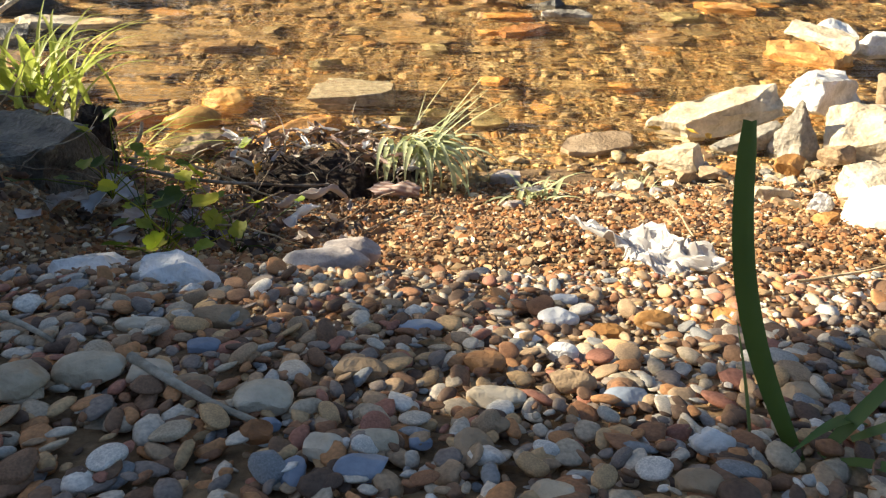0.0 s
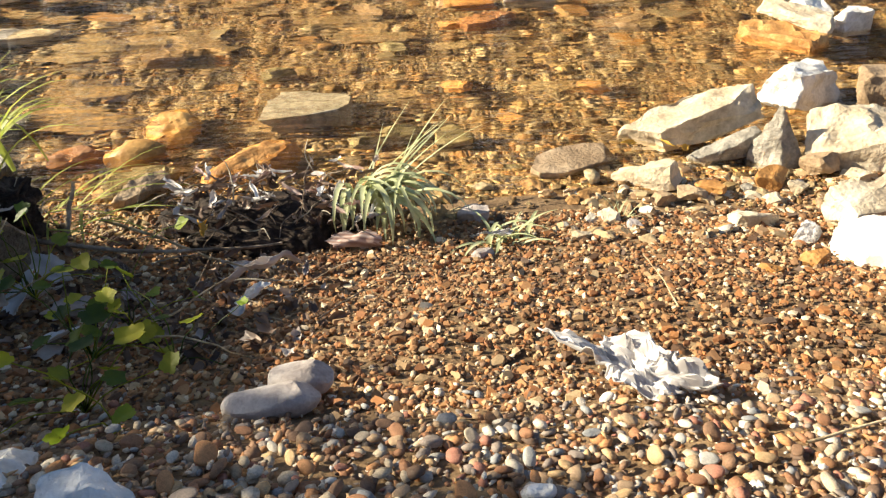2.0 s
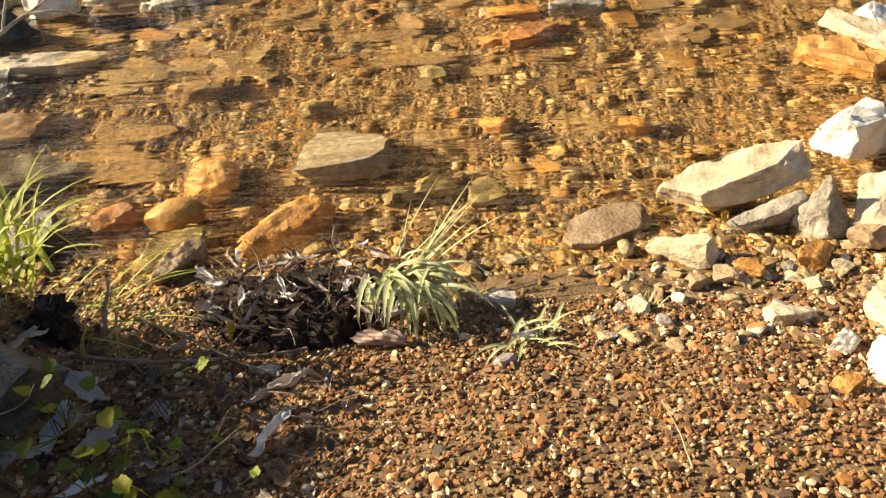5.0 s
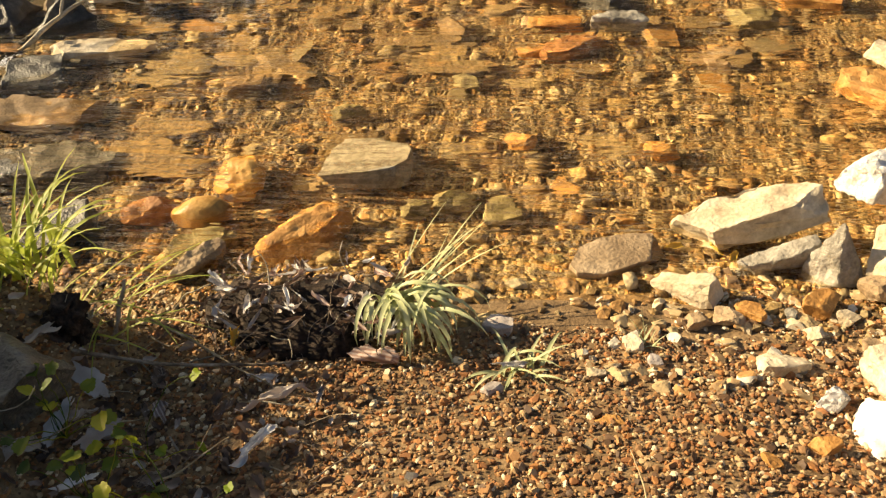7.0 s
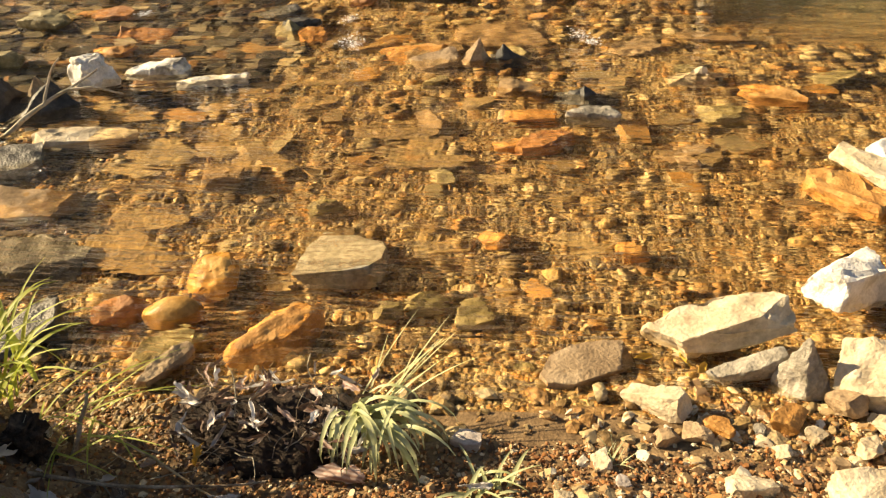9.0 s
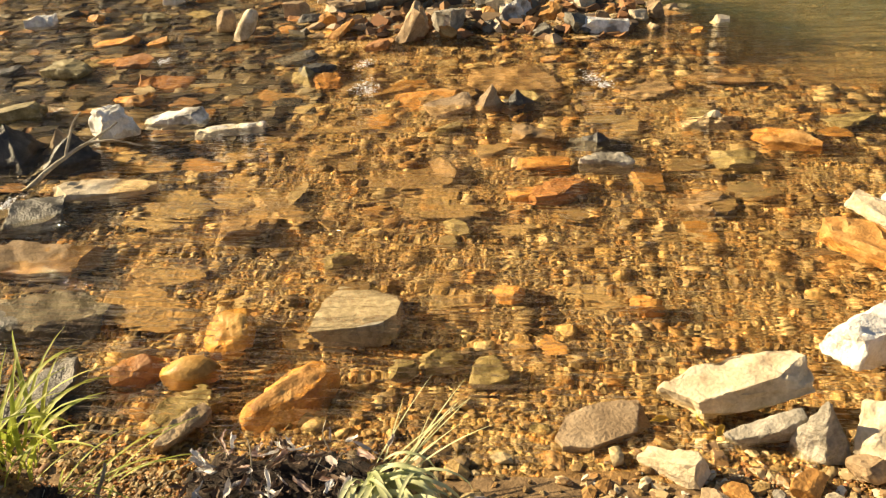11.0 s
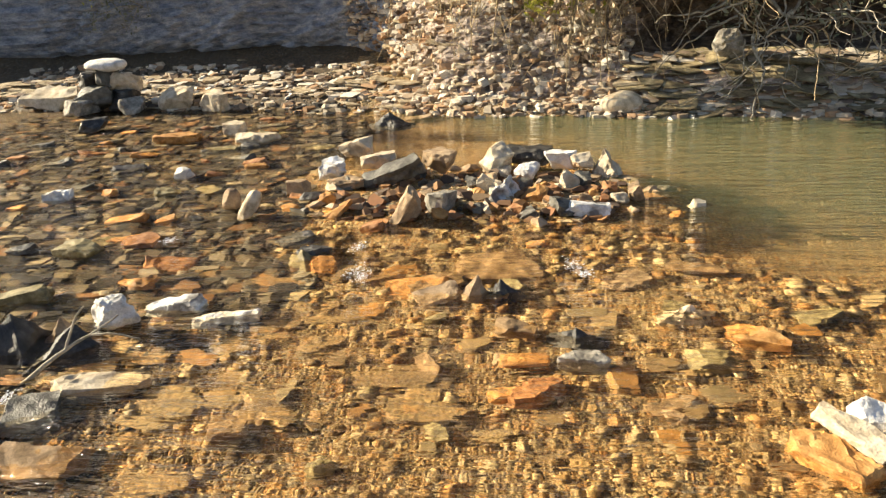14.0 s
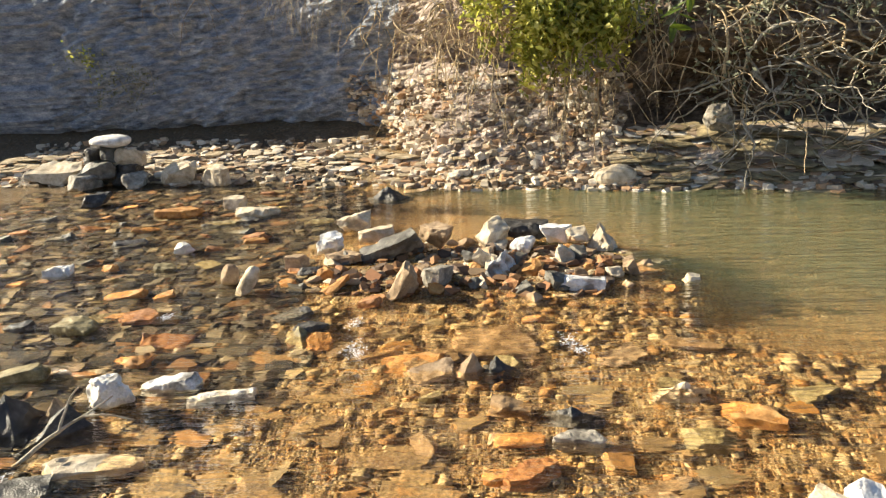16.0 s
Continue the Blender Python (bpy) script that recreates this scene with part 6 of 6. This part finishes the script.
for k, (x, y, a) in enumerate([(-0.56, 3.74, 0.05), (-0.52, 3.66, 0.04), (0.48, 3.80, 0.045), (0.53, 3.70, 0.03), (-0.62, 4.05, 0.04), (-1.60, 2.58, 0.03), (-1.72, 4.15, 0.03)]):
    foam(x, y, (a * 0.55, a * 0.9), 301 + k, 150)


# ---- the gravel ----
def drop_points(n, x0, x1, y0, y1, seed, lift=0.0):
    r = np.random.default_rng(seed)
    x, y = r.uniform(x0, x1, n), r.uniform(y0, y1, n)
    return np.stack([x, y, height(x, y) + lift], 1), r


def build_gravel():
    # coarse pebbles on the upper beach
    p, r = drop_points(26000, -0.70, 0.95, 0.14, 0.80, 41)
    p = p[(np.abs(p[:, 0] - 0.04) < 0.12 + 0.85 * p[:, 1]) & (r.uniform(size=len(p)) < 0.15 + 0.85 * smooth01(0.76, 0.56, p[:, 1] + 0.03 * waves(p[:, 0], p[:, 1], 11, 2)))]
    q = r.uniform(size=len(p))
    s = (0.006 + 0.0145 * q ** 2.2) * (1 - 0.3 * smooth01(0.5, 0.75, p[:, 1]))
    p[:, 2] += s * 0.10 + r.uniform(-0.002, 0.008, len(p))
    near = p[:, 1] < 0.42
    for name, pick, sub, words in (("pebble_layer", near, 2, "rounded brown, grey and rust pebbles covering the beach"), ("upper_pebble_layer", ~near, 1, "small brown and tan pebbles covering the middle of the beach")):
        ob = new(name, scatter(name, p[pick], s[pick], MAT_PEBBLES, 42, sub=sub, tilt=17, thick=(0.17, 0.38), wide=(0.45, 0.9), shapes=30))
        tagged(ob, words, "pebbles", kind="stuff")
    # small gravel towards the water
    p, r = drop_points(33000, -0.70, 1.25, 0.68, 1.60, 43)
    keep = p[:, 2] > np.where((p[:, 0] > 0.02) & (p[:, 0] < 0.62), 0.010, -0.02) + 0.006 * waves(p[:, 0], p[:, 1], 14, 3)
    p = p[keep]
    q = r.uniform(size=len(p))
    s = 0.005 + 0.009 * q ** 2.0 + np.where(r.uniform(size=len(p)) > 0.98, 0.009, 0.0)
    p[:, 2] += s * 0.15 + r.uniform(-0.001, 0.004, len(p))
    ob = new("fine_gravel", scatter("fine_gravel", p, s, MAT_FINE, 44, sub=1, flat=True, wobble=0.28, shapes=24))
    tagged(ob, "fine red-brown and tan gravel near the water", "gravel", kind="stuff")
    p, r = drop_points(2400, -0.5, 1.0, 0.66, 1.50, 64)
    p = p[p[:, 2] > 0.012]
    s = 0.008 + 0.010 * r.uniform(size=len(p)) ** 2.2
    p[:, 2] += s * 0.2
    ob = new("coarse_gravel", scatter("coarse_gravel", p, s, MAT_FINE, 65, flat=True, tilt=28, thick=(0.3, 0.7), wide=(0.5, 0.95), boxy="slab", shapes=30))
    tagged(ob, "coarse red-brown and tan chips lying among the fine gravel", "gravel", kind="stuff")
    # stones of the creek bed: fine gravel, with flat flakes strewn among it
    p, r = drop_points(30000, -1.6, 1.7, 1.38, 3.4, 45)
    p = p[p[:, 2] < 0.01]
    p = p[r.uniform(size=len(p)) < smooth01(1.8, 1.2, np.abs(p[:, 0] - 0.05)) * np.where((p[:, 0] > 0.02) & (p[:, 0] < 0.62), 0.12 + 0.88 * smooth01(0.12, 0.28, p[:, 1] - shore(p[:, 0])), 1.0)]
    s = 0.009 + 0.024 * r.uniform(size=len(p)) ** 2.2
    p[:, 2] += r.uniform(-0.002, 0.004, len(p))
    ob = new("creek_bed_gravel", scatter("creek_bed_gravel", p, s, MAT_BED, 46, sub=1, flat=True, tilt=30, thick=(0.4, 0.8), wide=(0.5, 0.95), wobble=0.28, shapes=24))
    tagged(ob, "golden brown fine gravel covering the creek bed", "gravel", kind="stuff")
    p, r = drop_points(5200, -1.8, 1.9, 1.45, 4.4, 145)
    p = p[(p[:, 2] < 0.0) & (p[:, 2] > -0.14) & (r.uniform(size=len(p)) < 0.5 + 0.5 * waves(p[:, 0], p[:, 1], 3.1, 5))]
    s = (0.018 + 0.045 * r.uniform(size=len(p)) ** 2.4) * (1 + 0.6 * smooth01(2.4, 4.0, p[:, 1]))
    p[:, 2] += s * 0.15
    dark = dark_bed(p[:, 0], p[:, 1])
    for name, pick, mat, words in (("creek_bed_flakes", ~dark, MAT_BED, "flat brown and yellow flakes of stone lying on the creek bed"), ("dark_bed_flakes", dark, MAT_DARKBED, "flat dark flakes of stone lying on the creek bed")):
        ob = new(name, scatter(name, p[pick], s[pick], mat, 146, tilt=20, thick=(0.3, 0.6), wide=(0.5, 0.9), boxy="slab", shapes=30))
        tagged(ob, words, "stones", kind="stuff")
    # thin shelves of bedrock lying along the stream
    p, r = drop_points(80, -1.5, 0.9, 1.9, 4.2, 147)
    p = p[(p[:, 2] < -0.04) & (p[:, 2] > -0.14) & (p[:, 0] < 0.5 - 0.5 * smooth01(2.2, 3.2, p[:, 1]))]
    s = 0.12 + 0.20 * r.uniform(size=len(p)) ** 1.5
    p[:, 2] += 0.006
    ob = new("bed_shelves", scatter("bed_shelves", p, s, MAT_SHELF, 148, tilt=7, thick=(0.10, 0.18), wide=(0.35, 0.7), boxy="slab", shapes=24, grain=0.25, along=18))
    ob.data.set_sharp_from_angle(angle=radians(28))
    tagged(ob, "thin tan shelves of layered stone on the creek bed", "stones", kind="stuff")
    p, r = drop_points(6000, -6.0, 6.0, 1.35, 3.3, 66)
    p = p[p[:, 2] < 0.01]
    s = 0.02 + 0.06 * r.uniform(size=len(p)) ** 2.0
    ob = new("side_bed_gravel", scatter("side_bed_gravel", p, s, MAT_BED, 67, sub=1, flat=True, tilt=18, thick=(0.2, 0.4)))
    tagged(ob, "brown stones on the creek bed up and down the stream", "gravel", kind="stuff")
    p, r = drop_points(9000, -4.0, 4.0, -2.5, 1.9, 68)
    p = p[(p[:, 2] > -0.01) & ((p[:, 0] < -0.72) | (p[:, 0] > 1.0) | (p[:, 1] < 0.12))]
    s = 0.012 + 0.035 * r.uniform(size=len(p)) ** 2.0
    p[:, 2] += s * 0.1
    ob = new("outer_beach_gravel", scatter("outer_beach_gravel", p, s, MAT_PEBBLES, 69, sub=1, tilt=15, thick=(0.25, 0.5)))
    tagged(ob, "brown and grey pebbles on the beach along the creek", "gravel", kind="stuff")
    # broader flat slabs lying on the bed
    p, r = drop_points(420, -4.5, 2.6, 1.55, 6.6, 51)
    p = p[(p[:, 2] < -0.02) & (p[:, 2] > -0.2)]
    s = (0.05 + 0.13 * r.uniform(size=len(p)) ** 1.6) * (0.6 + 0.5 * smooth01(1.8, 3.2, p[:, 1]))
    p[:, 2] += 0.008 + s * 0.06
    dark = dark_bed(p[:, 0], p[:, 1])
    for name, pick, mat, words in (("creek_bed_slabs", ~dark, MAT_SLABS, "flat brown and ochre slabs lying under the clear water"), ("dark_bed_slabs", dark, MAT_DARKBED, "flat dark slabs lying under the faster water")):
        ob = new(name, scatter(name, p[pick], s[pick], mat, 52, tilt=11, thick=(0.12, 0.24), wide=(0.4, 0.85), boxy="slab", shapes=24, grain=0.25))
        ob.data.set_sharp_from_angle(angle=radians(28))
        tagged(ob, words, "stones", kind="stuff")
    p, r = drop_points(11000, -5.0, 3.6, 3.2, 7.8, 47)
    p = p[p[:, 2] > -0.2]
    s = 0.02 + 0.08 * r.uniform(size=len(p)) ** 2.0
    dark = dark_bed(p[:, 0], p[:, 1])
    p[dark, 2] += 0.012
    ob = new("dark_bed_stones", scatter("dark_bed_stones", p[dark], s[dark] * 1.7, MAT_DARKBED, 58, flat=True, tilt=16, thick=(0.18, 0.42), wide=(0.4, 0.85), boxy="slab", shapes=30, along=35))
    tagged(ob, "dark wet stones on the creek bed in the faster water", "gravel", kind="stuff")
    p, s = p[~dark], s[~dark]
    ob = new("creek_bed_stones", scatter("creek_bed_stones", p, s, MAT_BED, 48, sub=1, flat=True, tilt=14, thick=(0.18, 0.4)))
    tagged(ob, "brown flat stones on the creek bed", "gravel", kind="stuff")
    # mid-sized stones along the shore
    p, r = drop_points(620, 0.28, 1.25, 1.20, 1.85, 57)
    p = p[(p[:, 2] > -0.03) & (p[:, 2] < 0.06)]
    s = 0.010 + 0.032 * r.uniform(size=len(p)) ** 2.2
    p[:, 2] += s * 0.15
    ob = new("shore_stones", scatter("shore_stones", p, s, MAT_SHORE, 59, sub=3, tilt=22, thick=(0.3, 0.6), wobble=0.3, shapes=24))
    ob.data.set_sharp_from_angle(angle=radians(28))
    tagged(ob, "ochre and pale stones along the water's edge", "stones", kind="stuff")
    # rubble on the far ledge
    x, y0 = np.random.default_rng(53).uniform(-6, 4, 2600), np.random.default_rng(54).uniform(-0.15, 1.3, 2600)
    y = far_line(x) + y0 * np.where(x < -1.2, 1.0, 0.45)
    p = np.stack([x, y, height(x, y)], 1)
    s = 0.03 + 0.11 * np.random.default_rng(55).uniform(size=len(p)) ** 2.2
    p[:, 2] += s * 0.1
    ob = new("ledge_rubble", scatter("ledge_rubble", p, s, MAT_CHIPS, 56, flat=True, tilt=14, thick=(0.25, 0.5), wide=(0.5, 0.9), boxy="slab", shapes=30))
    tagged(ob, "pale broken shale rubble on the far ledge", "rubble", kind="stuff")
    # loose rubble down the slope under the overhang
    r = np.random.default_rng(161)
    x, z = r.uniform(-1.9, 1.25, 2200), r.uniform(0.03, 0.95, 2200)
    p = np.stack([x, far_line(x) + bank_face(x, z) - 0.01, z], 1)
    s = 0.025 + 0.11 * r.uniform(size=len(p)) ** 2.4
    ob = new("slope_rubble", scatter("slope_rubble", p, s, MAT_CHIPS, 162, flat=True, tilt=24, thick=(0.25, 0.55), wide=(0.5, 0.9), boxy="slab", shapes=30))
    tagged(ob, "loose sunlit shale rubble on the slope of the far bank", "rubble", kind="stuff")
    p, r = drop_points(1400, -1.6, 1.7, 4.3, 5.7, 49)
    p = p[p[:, 2] > -0.03]
    s = 0.02 + 0.10 * r.uniform(size=len(p)) ** 2.4
    p[:, 2] += s * 0.12
    ob = new("bar_gravel", scatter("bar_gravel", p, s, MAT_BAR, 50, flat=True, tilt=36, thick=(0.18, 0.5), wide=(0.4, 0.9), boxy="slab", shapes=30))
    tagged(ob, "mixed brown, rust and pale stones of the gravel bar", "gravel", kind="stuff")


build_gravel()


# ---- single pebbles on the upper beach ----
def build_pebbles():
    r = np.random.default_rng(71)
    meshes = []
    for k in range(16):
        size = (r.uniform(0.85, 1.15), r.uniform(0.5, 0.85), r.uniform(0.2, 0.38))
        v, f = rock_verts(size, 700 + k, sub=3, p=2.2, planes=6, lo=0.72, hi=0.97, rough=0.006)
        meshes.append(mesh_of("pebble", v, f, MAT_PEBBLE))
    done, tries = [], 0
    while len(done) < 300 and tries < 20000:
        tries += 1
        x, y = r.uniform(-0.38, 0.46), r.uniform(0.20, 0.66)
        if abs(x - 0.04) > 0.10 + 0.7 * y:
            continue
        s = (0.011 + 0.011 * r.uniform() ** 1.6) * (1.0 if y < 0.6 else 0.8)
        if all((x - a) ** 2 + (y - b) ** 2 > (0.36 * (s + c)) ** 2 for a, b, c in done):
            done.append((x, y, s))
            ob = part("pebble", meshes[r.integers(0, 16)], GROUND)
            ob.matrix_basis = pose(x, y, float(height(x, y)) + s * 0.18 + 0.007, r.normal(0, 16), r.normal(0, 16), r.uniform(0, 360)) @ Matrix.Scale(s, 4)


build_pebbles()


# ---- rock layers of the far ledge ----
def build_layers():
    r = np.random.default_rng(61)
    kinds = [rock_verts((r.uniform(0.18, 0.6), r.uniform(0.16, 0.36), r.uniform(0.018, 0.045)), 600 + k, sub=3, p=8, planes=8, lo=0.7, hi=0.97, rough=0.006) for k in range(12)]
    small = [rock_verts((r.uniform(0.18, 0.6), r.uniform(0.16, 0.36), r.uniform(0.018, 0.045)), 640 + k, sub=2, p=8, planes=8, lo=0.7, hi=0.97, rough=0.006) for k in range(12)]
    meshes, wet = [], []
    for v, f in kinds:
        me = mesh_of("rock_layer", v, f, MAT_SHALE)
        me.set_sharp_from_angle(angle=radians(24))
        meshes.append(me)
        me = mesh_of("rock_layer", v, f, MAT_WETSHALE)
        me.set_sharp_from_angle(angle=radians(24))
        wet.append(me)

    def spot(k):
        x = r.uniform(-6.0, 4.2) if k % 4 else r.uniform(1.1, 4.2)
        z = r.uniform(0.0, 0.20) if k % 2 or not -1.5 < x < 1.4 else r.uniform(0.1, 1.15) ** 1.1
        if x > 1.1:
            z = r.uniform(0.0, 0.42)
        lean = float(bank_face(np.array(x), np.array(z)))
        if x > 1.1:
            e = z * 2.0 + r.uniform(-0.12, 0.08)
        elif z < 0.2:
            e = z * 3.2 + r.uniform(-0.1, 0.25)
            if x < -1.0 and r.uniform() < 0.4:
                e, z = r.uniform(0.1, 1.4), 0.12
            z = max(z, float(height(x, far_line(x) + e))) - 0.01
        else:
            e = lean + r.uniform(-0.05, 0.05)
        turn = math.degrees(math.atan2(far_line(x + 0.2) - far_line(x - 0.2), 0.4))
        thin = Matrix.Diagonal((0.8, 1, 0.5, 1)) if x > 1.1 else Matrix.Diagonal((0.62, 0.75, 0.8, 1))
        return pose(x, far_line(x) + e + 0.08, z, r.normal(11 if x > 1.1 else 3, 5), r.normal(0, 4), turn + r.normal(0, 14)) @ thin

    for k in range(300):
        m = spot(k)
        part("rock_layer", (wet if m.translation.x > 1.2 else meshes)[r.integers(0, 12)], BANK, m=m)
    rest = []
    for k in range(1900):
        m = np.array(spot(k))
        v, f = small[r.integers(0, 12)]
        sc = r.uniform(0.2, 0.65)
        rest.append(((v * sc) @ m[:3, :3].T + m[:3, 3], f))
    v, f = joined(rest)
    me = mesh_of("shale_chips", v, f, MAT_CHIPS)
    me.set_sharp_from_angle(angle=radians(24))
    ob = part("shale_chips", me, BANK)
    ob["kind"] = "stuff"


build_layers()
